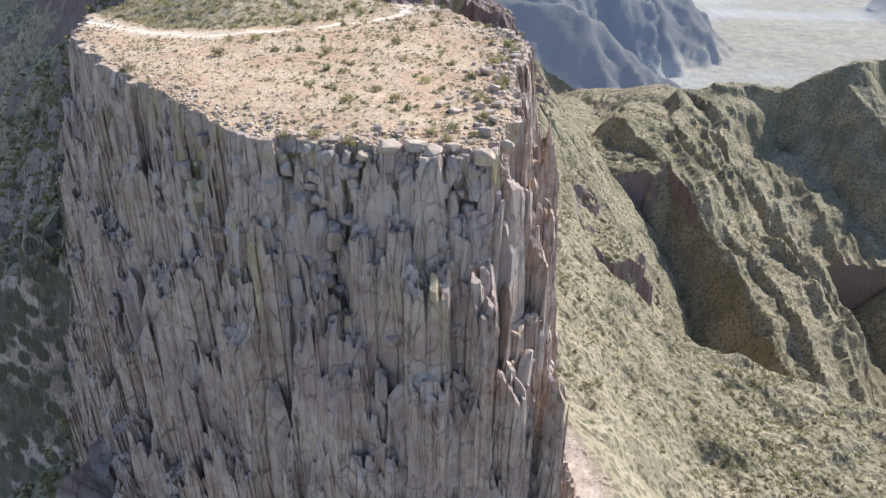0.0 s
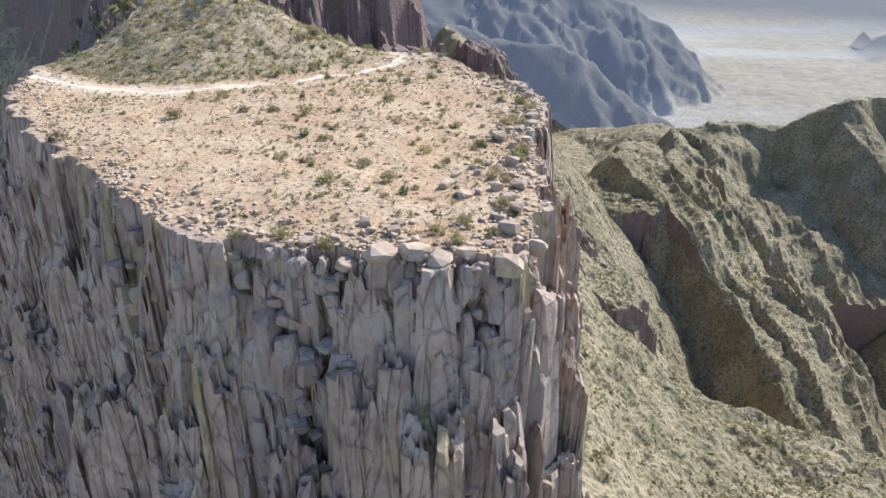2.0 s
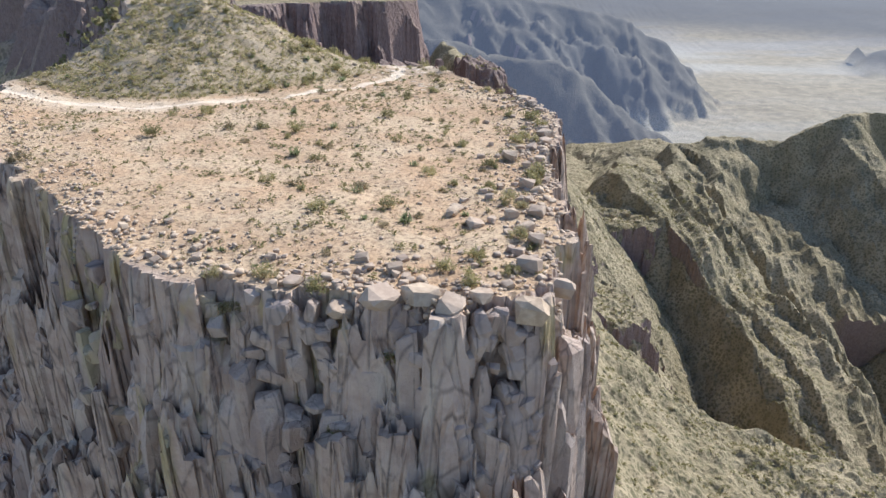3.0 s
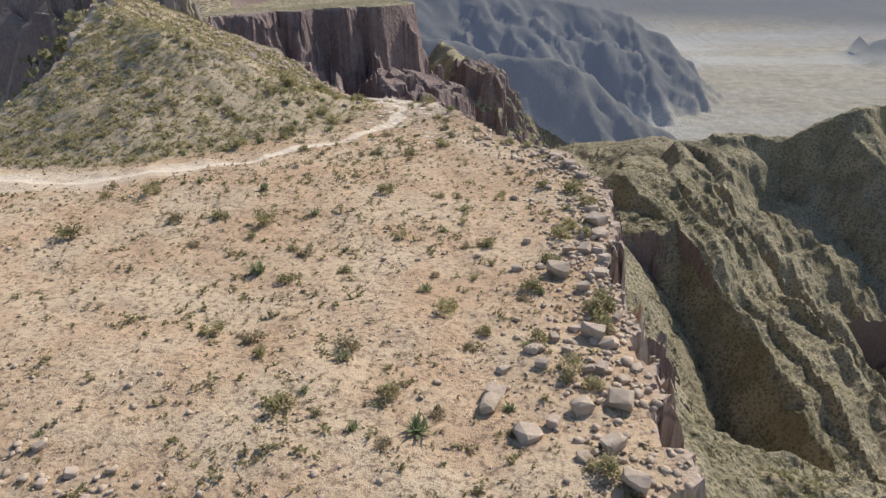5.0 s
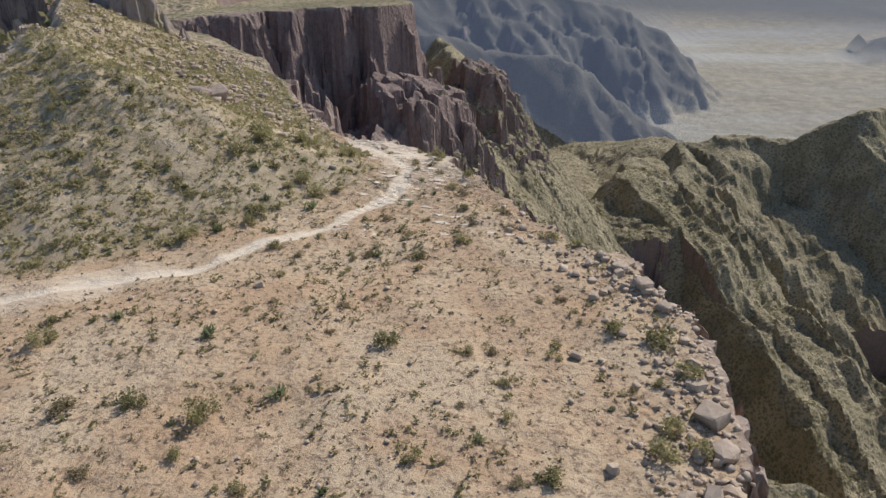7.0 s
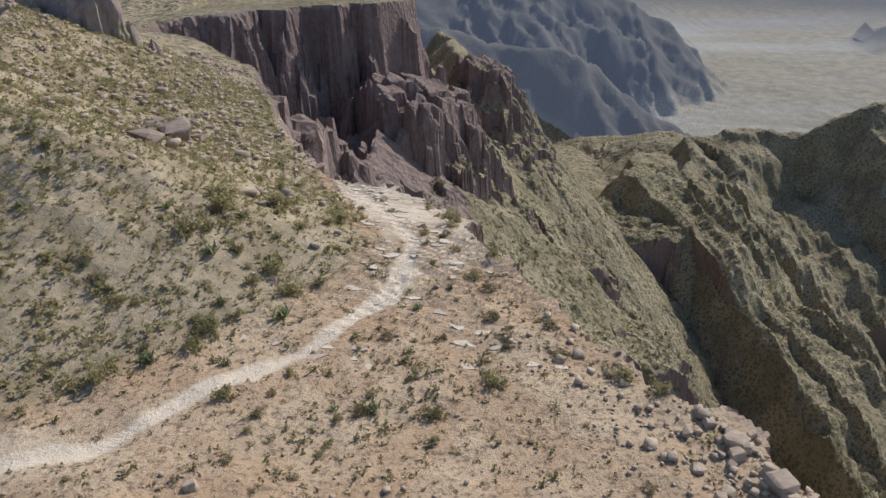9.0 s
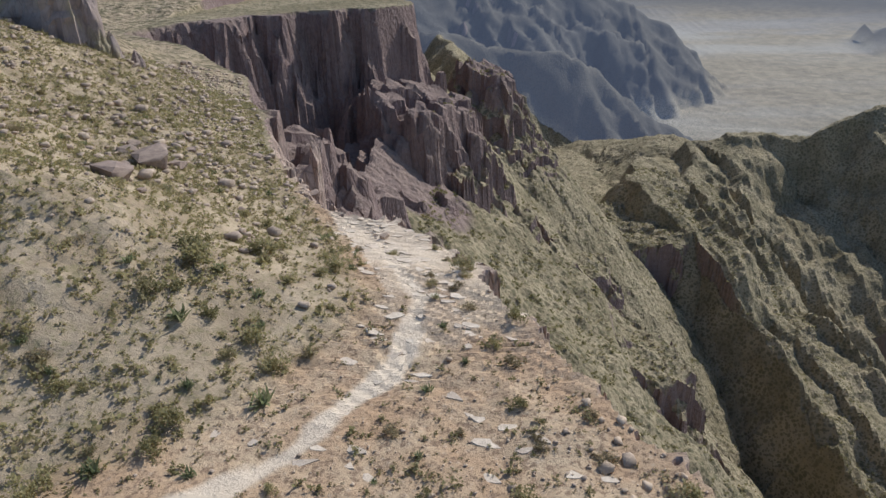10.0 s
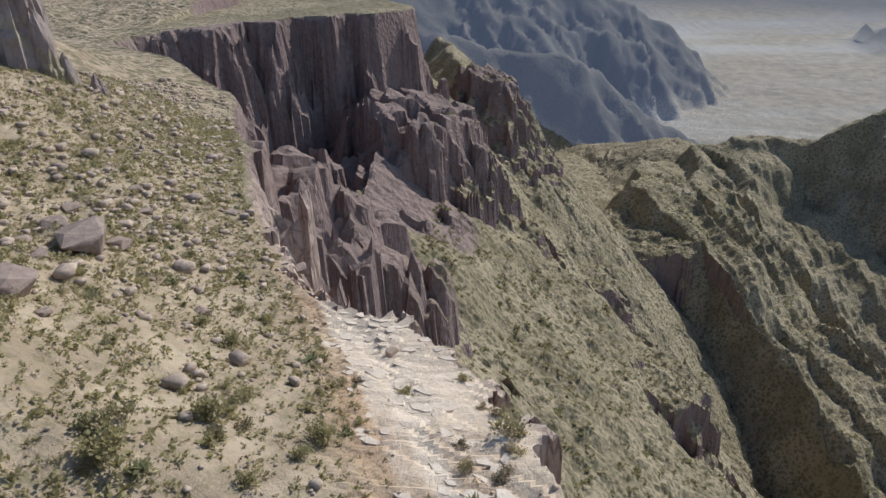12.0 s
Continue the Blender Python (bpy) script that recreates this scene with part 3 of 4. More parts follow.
def stuff(name, shapes, x, y, z, size, tall, mat, label, category):
    """Many small things that nobody would count, as one mesh."""
    verts, faces, at = [], [], 0
    c, s = turns(len(x))
    which = rng.integers(0, len(shapes), len(x))
    for k, (p, f) in enumerate(shapes):
        i = np.nonzero(which == k)[0]
        if not len(i):
            continue
        px = (p[None, :, 0] * c[i, None] - p[None, :, 1] * s[i, None]) * size[i, None] + x[i, None]
        py = (p[None, :, 0] * s[i, None] + p[None, :, 1] * c[i, None]) * size[i, None] + y[i, None]
        pz = p[None, :, 2] * (size * tall)[i, None] + z[i, None]
        verts.append(np.stack([px, py, pz], 2).reshape(-1, 3))
        faces.append((f[None] + (np.arange(len(i)) * len(p))[:, None, None] + at).reshape(-1, 3))
        at += len(i) * len(p)
    verts, faces = np.concatenate(verts), np.concatenate(faces)
    me = bpy.data.meshes.new(name)
    me.vertices.add(len(verts))
    me.vertices.foreach_set("co", verts.ravel())
    me.loops.add(faces.size)
    me.loops.foreach_set("vertex_index", faces.ravel())
    me.polygons.add(len(faces))
    me.polygons.foreach_set("loop_start", np.arange(0, faces.size, 3))
    me.update(calc_edges=True)
    me.materials.append(mat)
    return tagged(new(name, me), label, category, kind="stuff")


def leaf_material(name, dark, light, dry):
    mat, nt, bsdf = material(name, 0.8)
    t = Tree(nt)
    info = nt.nodes.new("ShaderNodeObjectInfo")
    one = t.math("ADD", t.math("MULTIPLY", info.outputs["Random"], 0.6), t.math("MULTIPLY", t.noise(1.6, 3), 0.5))
    col = t.mix(t.ramp(one, 0.25, 0.75), dark, light)
    col = t.mix(t.ramp(t.geo.outputs["Random Per Island"], 0.6, 1.0, 0, 0.75), col, dry)
    col = t.mix(t.ramp(t.noise(5.3, 2), 0.5, 0.68, 0, 0.7), col, dry)
    nt.links.new(col, bsdf.inputs["Base Color"])
    thin, both = nt.nodes.new("ShaderNodeBsdfTranslucent"), nt.nodes.new("ShaderNodeMixShader")
    nt.links.new(col, thin.inputs["Color"])
    both.inputs[0].default_value = 0.52
    nt.links.new(bsdf.outputs[0], both.inputs[1])
    nt.links.new(thin.outputs[0], both.inputs[2])
    nt.links.new(both.outputs[0], nt.nodes["Material Output"].inputs["Surface"])
    return mat


def stone_material(name, dark, light, tint=(0.40, 0.30, 0.24)):
    mat, nt, bsdf = material(name, 0.92)
    t = Tree(nt)
    info = nt.nodes.new("ShaderNodeObjectInfo")
    col = t.mix(t.ramp(t.noise(0.7, 8, 0.7), 0.34, 0.66), dark, light)
    col = t.mix(t.math("MULTIPLY", info.outputs["Random"], 0.4), col, tint)
    col = t.mix(t.ramp(t.geo.outputs["Random Per Island"], 0.3, 1.0, 0, 0.35), col, (0.20, 0.155, 0.13))
    col = t.mix(t.ramp(t.noise(0.16, 5, 0.7), 0.58, 0.74, 0, 0.4), col, (0.17, 0.14, 0.115))
    nt.links.new(col, bsdf.inputs["Base Color"])
    t.bump(bsdf, t.noise(0.35, 9, 0.7), 0.7, 0.12)
    return mat


def column_material():
    mat, nt, bsdf = material("cliff_rock", 0.93)
    t = Tree(nt)
    info = nt.nodes.new("ShaderNodeObjectInfo")
    col = rock_colour(t)
    col = t.mix(t.math("MULTIPLY", info.outputs["Random"], 0.4), col, (0.40, 0.34, 0.30))
    lichen = t.math("MULTIPLY", t.ramp(t.noise(4, 5, 0.6, (1, 1, 0.35)), 0.52, 0.66), t.ramp(t.axis(2), -24, -3))
    lichen = t.math("MULTIPLY", lichen, t.ramp(t.axis(0), -4, -12))
    col = t.mix(t.math("MULTIPLY", lichen, 0.45), col, (0.42, 0.36, 0.14))
    nt.links.new(col, bsdf.inputs["Base Color"])
    t.bump(bsdf, t.math("ADD", t.noise(0.8, 10, 0.7, (1, 1, 0.4)), t.noise(0.2, 5, 0.7)), 0.8, 0.2)
    return mat


OLIVE = leaf_material("olive_leaves", (0.22, 0.20, 0.09), (0.36, 0.315, 0.145), (0.38, 0.32, 0.175))
GREEN = leaf_material("green_blades", (0.15, 0.175, 0.08), (0.26, 0.28, 0.13), (0.34, 0.30, 0.17))
DRY = leaf_material("dry_twigs", (0.27, 0.215, 0.115), (0.38, 0.31, 0.18), (0.21, 0.17, 0.10))
STONE = stone_material("weathered_stone", (0.40, 0.295, 0.195), (0.56, 0.43, 0.295))
BROWN_STONE = stone_material("brown_stone", (0.21, 0.155, 0.115), (0.37, 0.285, 0.21), (0.30, 0.215, 0.17))
SCREE = stone_material("scree_stone", (0.36, 0.275, 0.19), (0.54, 0.42, 0.30), (0.36, 0.27, 0.20))
CLIFF = column_material()

BUSHES = [leaf_shape(480, 0.095) for k in range(5)] + [leaf_shape(560, 0.085, 1.0) for k in range(2)]
SMALL = [leaf_shape(21, 0.26) for k in range(6)]
SPIKY = [spiky_shape() for k in range(4)]
STONES = [stone_shape(14, rng.uniform(0.45, 0.7), rng.uniform(0.5, 0.9)) for k in range(10)]
SLABS = [stone_shape(26, rng.uniform(0.5, 0.72), rng.uniform(0.72, 0.95)) for k in range(6)]
BLOCKS = [stone_shape(26, rng.uniform(0.5, 0.85), rng.uniform(0.6, 0.95)) for k in range(10)]
COLUMNS = [column_shape() for k in range(14)]

bush_meshes = [mesh_of("shrub", s, OLIVE) for s in BUSHES]
dry_meshes = [mesh_of("shrub", s, DRY) for s in BUSHES[:4]]
spiky_meshes = [mesh_of("yucca", s, GREEN) for s in SPIKY]
block_meshes = [mesh_of("boulder", s, STONE) for s in BLOCKS]
slab_meshes = [mesh_of("boulder", s, BROWN_STONE) for s in SLABS]
column_meshes = [mesh_of("rock_column", s, CLIFF) for s in COLUMNS]


def stand(name, me, x, y, z, size, tall=1.0, lean=0.0):
    ob = new(name, me)
    ob.matrix_world = pose(x, y, z, rng.normal(0, lean), rng.normal(0, lean), rng.uniform(0, 360)) @ Matrix.Diagonal((size, size, size * tall, 1))
    return ob


def shrub(x, y, z, size, kind, group):
    if kind == "yucca":
        return tagged(stand("yucca", spiky_meshes[rng.integers(4)], x, y, z - 0.03, size), "spiky green rosette plant on dry stony ground", "plant", group)
    if kind == "dry":
        return tagged(stand("shrub", dry_meshes[rng.integers(4)], x, y, z - 0.03, size, 0.7), "dry brown low twiggy shrub on stony ground", "shrub", group)
    return tagged(stand("shrub", bush_meshes[rng.integers(7)], x, y, z - 0.03, size, rng.uniform(0.8, 1.1)), "olive-green rounded desert shrub on stony ground", "shrub", group)


def boulder(x, y, z, size, label, group, tall=1.0):
    me = slab_meshes[rng.integers(6)] if "hillside" in group else block_meshes[rng.integers(10)]
    tall = 0.68 * tall if "hillside" in group else tall
    return tagged(stand("boulder", me, x, y, z - 0.05 * size, size, tall, 7), label, "boulder", group)


# ---------------------------------------------------------------- shrubs of the mesa: x, y, width
SHRUBS_MESA = [(-18, 90.3, 1.9), (-16.2, 83, 1.9), (-14.1, 81.6, 1.3), (-13.9, 85.5, 1.2), (-10.9, 83.5, 1), (-15.1, 92.5, 1.5),
               (-21.7, 91.2, 1.5), (-24.8, 90.3, 1.5), (-10.5, 96.9, 1.6), (-20.3, 97.1, 1.5), (-18.2, 87.7, 0.9), (-21.8, 86.8, 1),
               (-6, 96.8, 0.9), (-5.4, 90, 0.8), (-8.2, 88.5, 1), (-3.8, 87.5, 0.9), (-2.2, 87.8, 1.3), (-26.1, 98.5, 1.2),
               (-29, 95.9, 1.6), (-5.5, 83, 0.8), (-3, 82.9, 0.8), (-12.7, 108.6, 1.1), (-1.4, 96.9, 0.9), (-0.7, 102.8, 0.9),
               (-4.4, 78.7, 1.5), (-9, 73.4, 1.4), (-30.8, 87.5, 2), (-13.8, 75.1, 1.4), (-13.1, 73.5, 1), (-5.8, 81, 1.3),
               (-16.3, 75.7, 1.3), (-37.4, 78.3, 1.9), (-6.3, 70.6, 1.5), (-5, 68.7, 1.7), (-10.8, 69.4, 1.6), (-9, 74.4, 1.4)]
SHRUBS_EDGE = [(2, 99.4, 1.4), (4.3, 98.4, 2), (5.3, 95.4, 1.7), (3.2, 91.3, 1.4), (2.4, 89.4, 1.7), (4.2, 89.6, 1.4), (1.5, 85.5, 1.5),
               (4.1, 79.3, 2.3), (3.7, 77.4, 1.8), (0.3, 76, 1.1), (-2.3, 76.5, 1), (1.7, 73, 1.5), (0.3, 81.3, 1.4), (-0.5, 111.4, 1.5),
               (1.2, 110.6, 1.1), (-11.6, 60.3, 1.5), (-8.5, 59.6, 1.5), (-0.3, 63.4, 1.4), (1.7, 61.7, 1.2), (-0.4, 60.3, 1.4),
               (-1.9, 61.7, 1.2), (2.6, 72.1, 1.3), (3.8, 77.4, 1.3), (2.4, 66.6, 1.4), (-14.5, 60.4, 1.2)]
SHRUBS_TRAIL = [(-10.4, 132, 1.8), (-10.7, 133.9, 1.2), (-12.6, 137.8, 0.9), (-11.6, 134.5, 0.8), (-10.1, 130.5, 0.9), (-10.5, 129, 1.2),
                (-15.7, 136, 1.0), (-12.5, 131.1, 0.9), (-12.2, 129.5, 0.9), (-9.8, 126.2, 1.1), (-7, 124.7, 1.4), (-7.4, 120.3, 1.2),
                (-6.9, 110.9, 1.4), (-13.4, 108.4, 1.1), (-9.8, 108.3, 1.2), (-13, 114.9, 1.1), (-20.3, 109.2, 1.2), (-3.4, 113.4, 1.2),
                (-8.2, 122, 1.0), (-9.8, 115, 0.7), (-7, 116.7, 1.0), (-3.9, 116.2, 1.0)]
SHRUBS_HILL = [(-27.1, 122.4, 2.0), (-21, 120.8, 1.8), (-25, 121.1, 1.9), (-19.6, 119.2, 1.8), (-26.7, 127.3, 1.7), (-19.4, 116.6, 1.8),
               (-22.9, 114.6, 1.7), (-26.8, 110, 1.7), (-25.2, 111.6, 1.4), (-23.4, 113, 1.4), (-26, 126.2, 2.2), (-24.5, 125.8, 1.4),
               (-23.8, 130.6, 2.2), (-26.1, 139.3, 1.5), (-33.6, 138.8, 1.5), (-18.7, 130.7, 1.6), (-19.3, 136.4, 1.2), (-21.4, 138.9, 1.6),
               (-22.7, 129.1, 1.0), (-20.7, 126.6, 1.2)]
for pts, group, kinds in ((SHRUBS_MESA, "shrubs on the mesa top", ("olive", "yucca", "olive", "dry")), (SHRUBS_EDGE, "shrubs along the rim", ("olive",)),
                          (SHRUBS_TRAIL, "shrubs beside the trail", ("olive", "dry")), (SHRUBS_HILL, "shrubs on the hillside", ("olive", "olive", "yucca"))):
    zs = land(np.array([p[0] for p in pts]), np.array([p[1] for p in pts]))
    for n, ((x, y, w), z) in enumerate(zip(pts, zs)):
        shrub(x, y, z, w * 0.88, kinds[n % len(kinds)], group)


for x, deep, w in ((-3.2, 6.5, 2.1), (-4.3, 1.8, 1.4), (-13.2, 1.6, 1.5), (-9.6, 4.5, 1.0), (-7.2, 7.0, 1.0)):
    ys = np.arange(62, 46, -0.1)
    zs = land(np.full(ys.shape, x), ys)
    k = int(np.argmax(zs < -deep))
    shrub(x, ys[k] - 0.1, zs[k], w, "olive", "shrubs on the cliff face")


def scatter(n, box, keep, seed):
    """Points of the plan inside a box that pass a test."""
    r = np.random.default_rng(seed)
    x, y = r.uniform(box[0], box[2], n), r.uniform(box[1], box[3], n)
    ok = keep(x, y, r.uniform(size=n))
    return x[ok], y[ok]


def on_top(x, y, u):
    trail, hill, top, stony = masks(x, y)
    return (signed(x, y, RIM) > 0.8) & (trail < 0.3) & (hill < 0.3) & (u < 0.55 + 0.45 * vnoise(x / 6, y / 6, 211))


def on_hill(x, y, u):
    trail, hill, top, stony = masks(x, y)
    return (signed(x, y, RIM) > 0.5) & (trail < 0.2) & (hill > 0.25) & (u < 0.8 + 0.2 * vnoise(x / 4, y / 4, 213))


x, y = scatter(620, (-58, 55, 6, 147), on_top, 31)
x, y = x[:90], y[:90]
for a, b, c in zip(x, y, land(x, y)):
    shrub(a, b, c, rng.uniform(0.4, 0.85), ("dry", "yucca", "olive", "dry")[rng.integers(4)], "shrubs on the mesa top")
x, y = scatter(900, (-62, 104, -15, 170), on_hill, 33)
x, y = x[:150], y[:150]
for a, b, c in zip(x, y, land(x, y)):
    shrub(a, b, c, rng.uniform(0.55, 1.15), ("dry", "yucca", "olive", "olive")[rng.integers(4)], "shrubs on the hillside")

# ---------------------------------------------------------------- boulders: x, y, width
BOULDERS_HILL = [(-38.2, 146.3, 4.8), (-41.7, 148.9, 3.6), (-35.8, 136.1, 3.8), (-29.3, 143.1, 1.5), (-32.8, 148.5, 1.6), (-42.8, 162.4, 1.6),
                 (-44, 154.5, 1.7), (-38.7, 142.7, 1.4), (-39.8, 157.9, 1.5), (-26.4, 154.9, 1.8), (-34.9, 163.7, 1.5), (-33.1, 134.4, 1.0),
                 (-41.5, 145, 1.7), (-43.1, 158.2, 1.3), (-36.9, 148.2, 2.2), (-39.6, 147.2, 2.0)]
BOULDERS_RIM = [(-0.3, 97, 1), (-0.5, 84, 1), (2, 83.5, 2.2), (5.3, 92.1, 2.1), (5.2, 89.8, 1.8), (3.9, 86.9, 1.6), (4.7, 86.6, 1.1),
                (4.9, 85.2, 1.2), (4.4, 83.4, 1.5), (2.8, 86.8, 1.1), (0.9, 84.4, 1), (2.8, 62.5, 2.1), (-0.5, 68.9, 1.8),
                (-2.1, 70.5, 1.6), (-4.9, 58.2, 3.4), (-2.9, 58.6, 2.6), (2.7, 58.9, 2.6), (-7.2, 58.6, 2), (-1.3, 57.8, 2.2),
                (-4.6, 61.5, 1.4), (-6.6, 62.7, 1.3), (0.2, 58.7, 1.8), (-9.8, 59.8, 1.7), (4.4, 61.4, 2.2)]
BOULDERS_CORNER = [(-1.9, 71.5, 1.4), (0, 74.9, 1.1), (0.4, 73.6, 1), (2.3, 77.3, 1), (3.1, 76.5, 1.9), (3.8, 75.9, 1.6), (-1.4, 73.5, 1),
                   (1.1, 76.2, 1), (1.7, 74.9, 0.9), (3.1, 73.6, 1.2), (3.2, 81.5, 1.2), (4.9, 87.3, 1.4), (5.3, 94.6, 1.6),
                   (1.9, 70.5, 1.4), (3.6, 71, 1.7), (2.9, 68.2, 1.5), (0.6, 69.6, 1.1), (3.4, 66, 1.7), (2.2, 64.5, 1.2),
                   (4.6, 104.4, 1.7), (3.6, 107, 1.5), (5.4, 102, 1.3)]
for pts, group, label in ((BOULDERS_HILL, "boulders on the hillside", "large angular brown-grey boulder resting on a grassy slope"),
                          (BOULDERS_RIM, "boulders on the cliff rim", "pale weathered boulder at the edge of a cliff"),
                          (BOULDERS_CORNER, "boulders on the cliff rim", "pale weathered boulder at the edge of a cliff")):
    zs = land(np.array([p[0] for p in pts]), np.array([p[1] for p in pts]))
    for (x, y, w), z in zip(pts, zs):
        boulder(x, y, max(z, top_height(np.array([x]), np.array([y]))[0] - 1.0), min(w * 0.85, 2.4) if y < 110 else w, label, group)
one = land(np.array([-17.0, -19.3]), np.array([140.9, 103.0]))
boulder(-17.0, 140.9, one[0], 0.95, "round dark boulder alone on a pale trail", "boulders on the trail", 1.3)
boulder(-19.3, 103.0, one[1], 0.7, "small dark rock on bare orange ground", "rocks on the mesa top")

rim_line = RIM_FRONT[5:] + RIM_RIGHT[:6]
for n in range(215):
    k = rng.integers(0, len(rim_line) - 1)
    u, inn = rng.uniform(), abs(rng.normal(0, 2.2)) + 0.1
    (ax, ay), (bx, by) = rim_line[k], rim_line[k + 1]
    dx, dy = bx - ax, by - ay
    length = math.hypot(dx, dy)
    x, y = ax + u * dx - dy / length * inn, ay + u * dy + dx / length * inn
    z = land(np.array([x]), np.array([y]))[0]
    if z > -1.5:
        boulder(x, y, z, rng.uniform(0.3, 0.85), "pale weathered boulder at the edge of a cliff", "boulders on the cliff rim")

# ---------------------------------------------------------------- what nobody could count
x, y = scatter(30000, (-60, 54, 6, 147), lambda x, y, u: (signed(x, y, RIM) > 0.2) & (masks(x, y)[1] < 0.3) & (masks(x, y)[0] < 0.6) & ((y < 116) | (u < 0.12))
               & (u < 0.25 + 0.5 * smooth(9, 1, signed(x, y, RIM)) + 0.3 * vnoise(x / 4, y / 4, 221)), 41)
size = 0.06 + 0.08 * np.random.default_rng(5).exponential(1.0, len(x)) * (1 + 1.3 * smooth(8, 0.5, signed(x, y, RIM)))
stuff("loose_stones", STONES, x, y, land(x, y), np.minimum(size, 0.9), np.ones(len(x)), STONE, "loose pale stones strewn over bare ground", "stones")
x, y = scatter(24000, (-30, 53, 7, 107), lambda x, y, u: (signed(x, y, RIM) > -0.3) & (x > -30) & (y < 107)
               & (u < 0.9 * smooth(4.5, 0.3, line_dist(x, y, rim_line)[0]) * (0.6 + 0.6 * vnoise(x / 2.5, y / 2.5, 225))), 45)
size = np.random.default_rng(15).uniform(0.15, 0.7, len(x)) ** 1.4
stuff("rim_stones", STONES, x, y, land(x, y) - 0.04, size, np.random.default_rng(16).uniform(0.7, 1.2, len(x)), STONE, "packed tan stones along a cliff rim", "stones")
x, y = scatter(15000, (-75, 104, -16, 240), lambda x, y, u: (signed(x, y, RIM) > 0.3) & (masks(x, y)[1] > 0.3)
               & (u < 0.28 + 0.6 * smooth(126, 160, y) + 0.3 * vnoise(x / 5, y / 5, 223)), 43)
size = 0.10 + 0.30 * np.random.default_rng(6).exponential(1.0, len(x)) * smooth(100, 160, y)
stuff("scree", SLABS + BLOCKS[:3], x, y, land(x, y), np.minimum(size, 1.9), np.ones(len(x)) * 0.85, SCREE, "tumbled angular stones on a grassy slope", "stones")
x, y = scatter(9000, (-60, 54, 6, 148), on_top, 51)
stuff("grass_tufts", SMALL, x, y, land(x, y) - 0.02, np.random.default_rng(8).uniform(0.1, 0.42, len(x)), np.full(len(x), 0.8), DRY, "small dry grass tufts on bare ground", "grass")
x, y = scatter(7000, (-58, 54, 6, 130), on_top, 57)
stuff("low_scrub", SMALL, x, y, land(x, y) - 0.02, 0.22 + np.minimum(np.random.default_rng(18).exponential(0.2, len(x)), 0.6), np.full(len(x), 0.75), OLIVE, "low olive scrub scattered over bare ground", "scrub")
x, y = scatter(42000, (-72, 103, -14, 215), lambda x, y, u: on_hill(x, y, u + 0.25 * smooth(-34, -22, x)), 53)
stuff("hill_scrub", SMALL, x, y, land(x, y) - 0.03, 0.22 + np.minimum(np.random.default_rng(9).exponential(0.24, len(x)), 0.9), np.full(len(x), 0.85), OLIVE, "olive scrub and grass covering a hillside", "scrub")

def level(x, y):
    """Where the canyon's slopes are not too steep for scrub."""
    a = land(x, y, False)
    return a, np.hypot(land(x + 2, y, False) - a, land(x, y + 2, False) - a) / 2


BUSHLETS = [leaf_shape(9, 0.5) for k in range(5)]
x, y = scatter(26000, (-30, 170, 230, 700), lambda x, y, u: (u < 0.6 + 0.5 * vnoise(x / 30, y / 30, 231)) & (signed(x, y, RIM) < -12), 61)
z, tilt = level(x, y)
ok = (tilt < 1.0)
x, y, z = x[ok], y[ok], z[ok]
stuff("slope_scrub", BUSHLETS, x, y, z - 0.1, np.random.default_rng(12).uniform(0.7, 2.4, len(x)), np.full(len(x), 0.8), OLIVE, "dark scrub dotting dry canyon slopes", "scrub")

x, y = scatter(9000, (-190, 80, -60, 250), lambda x, y, u: (signed(x, y, RIM) < -1) & (u < 0.8), 63)
z, tilt = level(x, y)
ok = (tilt < 3) & (x < -62)
stuff("flank_scrub", BUSHLETS, x[ok], y[ok], z[ok] - 0.1, np.random.default_rng(14).uniform(0.7, 2.6, ok.sum()), np.full(ok.sum(), 0.9), OLIVE,
      "dark scrub on a steep shaded rocky slope", "scrub")

# ---------------------------------------------------------------- the crag above the hillside
crag = tagged(new("rock_crag"), "tall pinkish-brown crag standing on a grassy hill", "rock")
crag.location = (-70, 192, 4)


def rock_mass(high, wide, seed, lean=0.0):
    """A rounded, fluted mass of rock with its foot 4 m below z = 0."""
    k, m = 34, 26
    turn, up = np.meshgrid(np.arange(k) * 2 * math.pi / k, np.linspace(0, 1, m))
    z = -4 + (high + 4) * up
    shape = (1.12 - 0.25 * up) * np.sqrt(np.clip(1 - up ** 5, 0, 1)) * wide
    c, s = np.cos(turn) * wide, np.sin(turn) * wide
    flute = 0.30 * ridged(c * 1.0 + 0.08 * z, s * 1.0, 1.5, 3, seed) + 0.16 * fbm(c + z * 0.7, s - z * 0.5, 1.7, 3, seed + 5) + 0.14 * np.sign(vnoise(z / 2.2, c * 0.2, seed + 8))
    r = shape * (0.84 + 0.5 * flute)
    x, y = r * np.cos(turn) + lean * up, 0.8 * r * np.sin(turn)
    z = z + 0.5 * fbm(c, s, 1.3, 2, seed + 11) * up
    i = (np.arange(m - 1)[:, None] * k + np.arange(k)[None, :]).ravel()
    j = (np.arange(m - 1)[:, None] * k + (np.arange(k)[None, :] + 1) % k).ravel()
    faces = np.concatenate([np.stack([i, j, j + k], 1), np.stack([i, j + k, i + k], 1)])
    return np.stack([x.ravel(), y.ravel(), z.ravel()], 1), faces


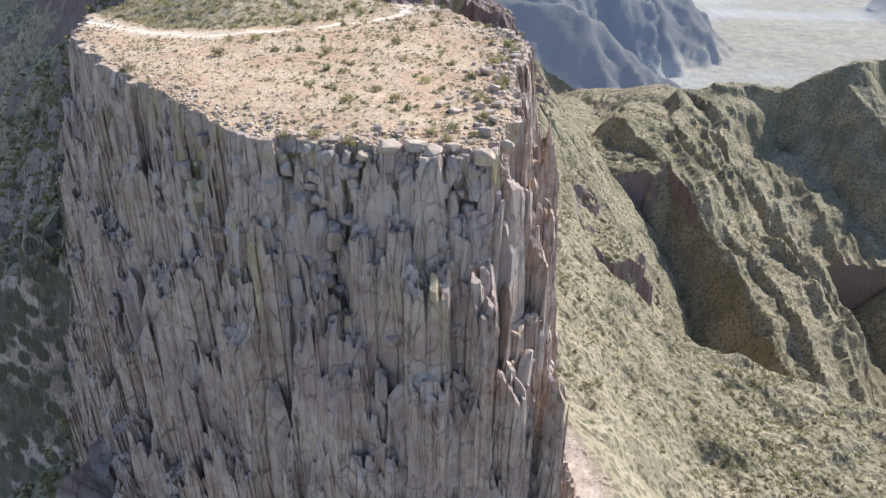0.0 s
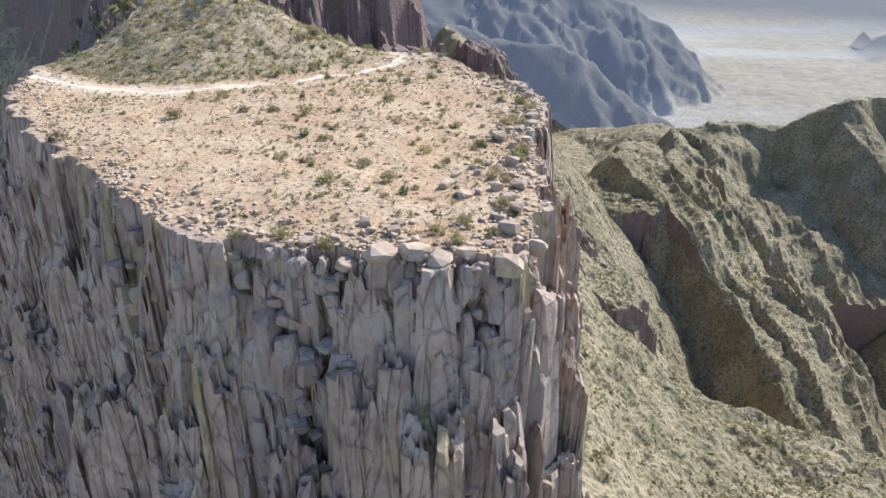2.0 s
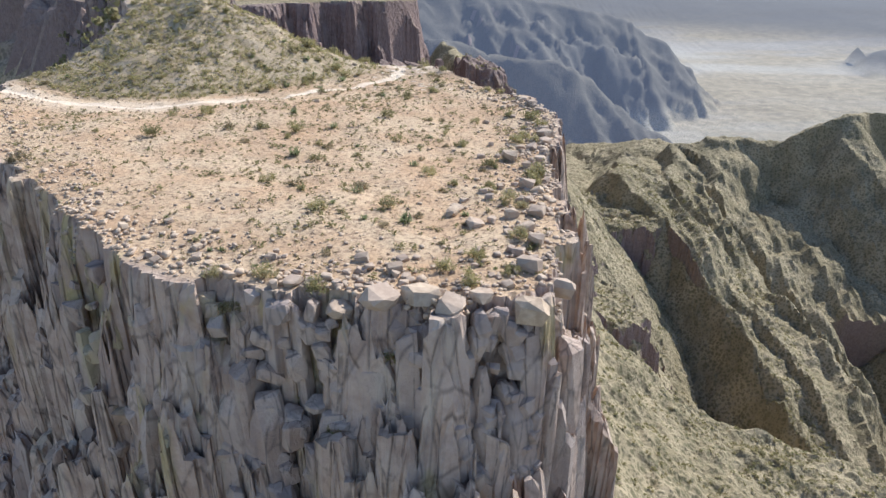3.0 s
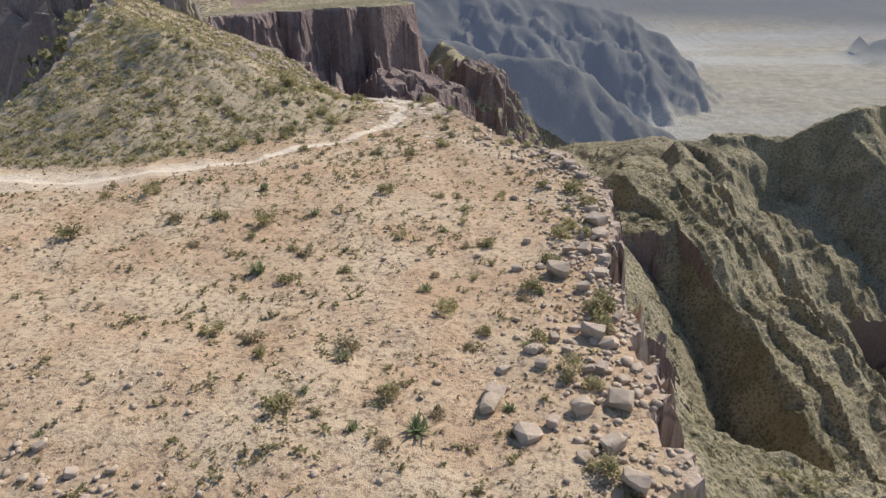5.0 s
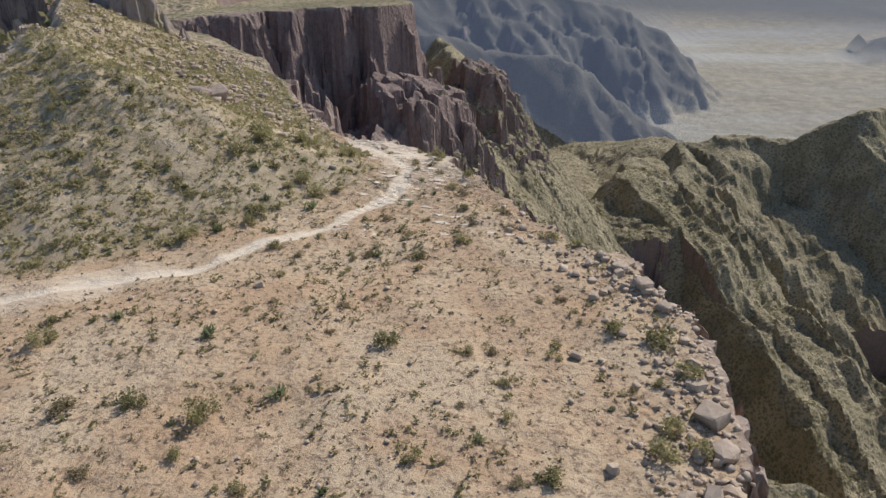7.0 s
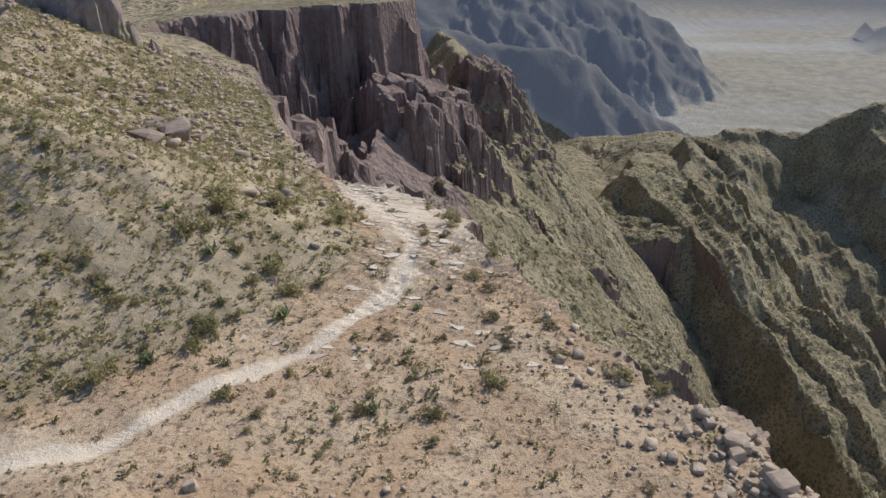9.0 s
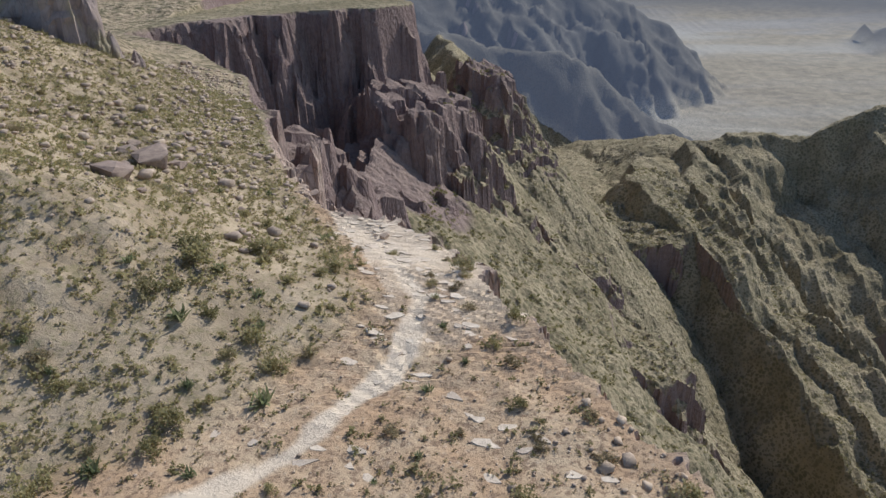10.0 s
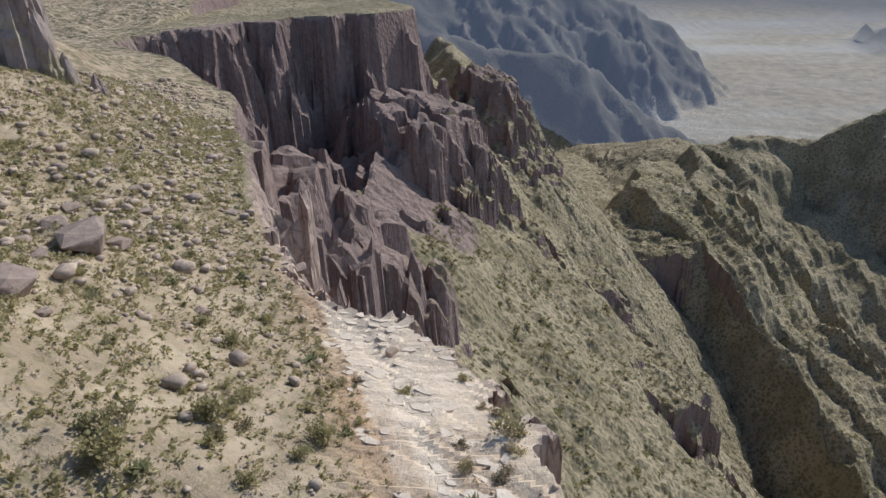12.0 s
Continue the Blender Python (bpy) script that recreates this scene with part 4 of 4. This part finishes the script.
for dx, dy, high, wide, lean in ((-1.2, -4.6, 17, 4.4, 1.0), (3.4, -4.2, 7.5, 2.1, -0.6), (-6.5, -3.0, 24, 5.0, 0.5), (5.6, -3.4, 3.6, 1.5, -0.4), (1.0, -2.6, 11, 2.6, 0.2), (7.4, -1.5, 2.0, 1.3, 0)):
    ob = new("rock_pillar", mesh_of("rock_pillar", rock_mass(high, wide, 300 + int(high * 10), lean), CLIFF))
    ob.location = (dx + 2, dy, float(land(np.array([dx - 68.0]), np.array([dy + 192.0]))[0]) - 4)
    ob.parent = crag

# ---------------------------------------------------------------- columns and blocks of the cliff, last
near_cliff = RIM_FRONT[3:] + RIM_RIGHT[:6]


def on_cliff(k, u, out):
    (ax, ay), (bx, by) = near_cliff[k], near_cliff[k + 1]
    dx, dy = bx - ax, by - ay
    length, real = math.hypot(dx, dy), out
    out = real / (1 + 0.5 * float(smooth(54, 76, ay + u * dy)) * (ax > -20))
    return ax + u * dx + dy / length * out, ay + u * dy - dx / length * out, -float(np.interp(real, DROP_AT, DROP))


for n in range(230):
    k = rng.integers(0, len(near_cliff) - 1) if n % 2 else rng.integers(3, len(near_cliff) - 1)
    x, y, z = on_cliff(k, rng.uniform(), (0.5, 0.9, 2.2, 4.6)[n % 4] + rng.uniform(0, 1.2))
    ob = stand("rock_column", column_meshes[rng.integers(14)], x, y, min(z + rng.uniform(0.2, 1.8), -0.1), rng.uniform(0.9, 2.3), rng.uniform(3, 8), 2)
    ob.parent = mesa
# pale flagstones bedded beside the trail
PALE = stone_material("pale_slab", (0.62, 0.50, 0.36), (0.76, 0.64, 0.48), (0.66, 0.52, 0.37))
slabs = []
for n in range(8):
    a = np.sort(rng.uniform(0, 2 * math.pi, 9))
    r = rng.uniform(0.38, 0.55, 9)
    edge = np.stack([r * np.cos(a), 0.62 * r * np.sin(a)], 1)
    slabs.append(mesh_of("slab", hull([(p[0], p[1], 0.05) for p in edge] + [(p[0] * 1.06, p[1] * 1.06, -0.12) for p in edge]), PALE))
x, y = scatter(1100, (-22, 112, 0, 147), lambda x, y, u: (signed(x, y, RIM) > 0.3) & (masks(x, y)[1] < 0.15)
               & (u < 0.15 + 0.8 * smooth(6, 1, line_dist(x, y, TRAIL)[0]) * smooth(118, 132, y)), 71)
x, y = x[:150], y[:150]
for a, b, c in zip(x, y, land(x, y)):
    ob = new("slab", slabs[rng.integers(8)])
    ob.matrix_world = pose(a, b, c - 0.005, rng.normal(0, 1), rng.normal(-1, 1), rng.normal(-17, 14)) @ Matrix.Diagonal((rng.uniform(0.6, 1.6), rng.uniform(0.5, 1.2), 0.4, 1))
    ob.parent = mesa
cliff_blocks = [mesh_of("rock_block", s, CLIFF) for s in BLOCKS]
for n in range(290):
    x, y, z = on_cliff(rng.integers(3, 12), rng.uniform(), 0.2 + abs(rng.normal(0, 1.6)))
    ob = stand("rock_block", cliff_blocks[rng.integers(10)], x, y, z - rng.uniform(0.5, 2.5), rng.uniform(0.8, 2.1), rng.uniform(0.9, 2.2), 12)
    ob.parent = mesa
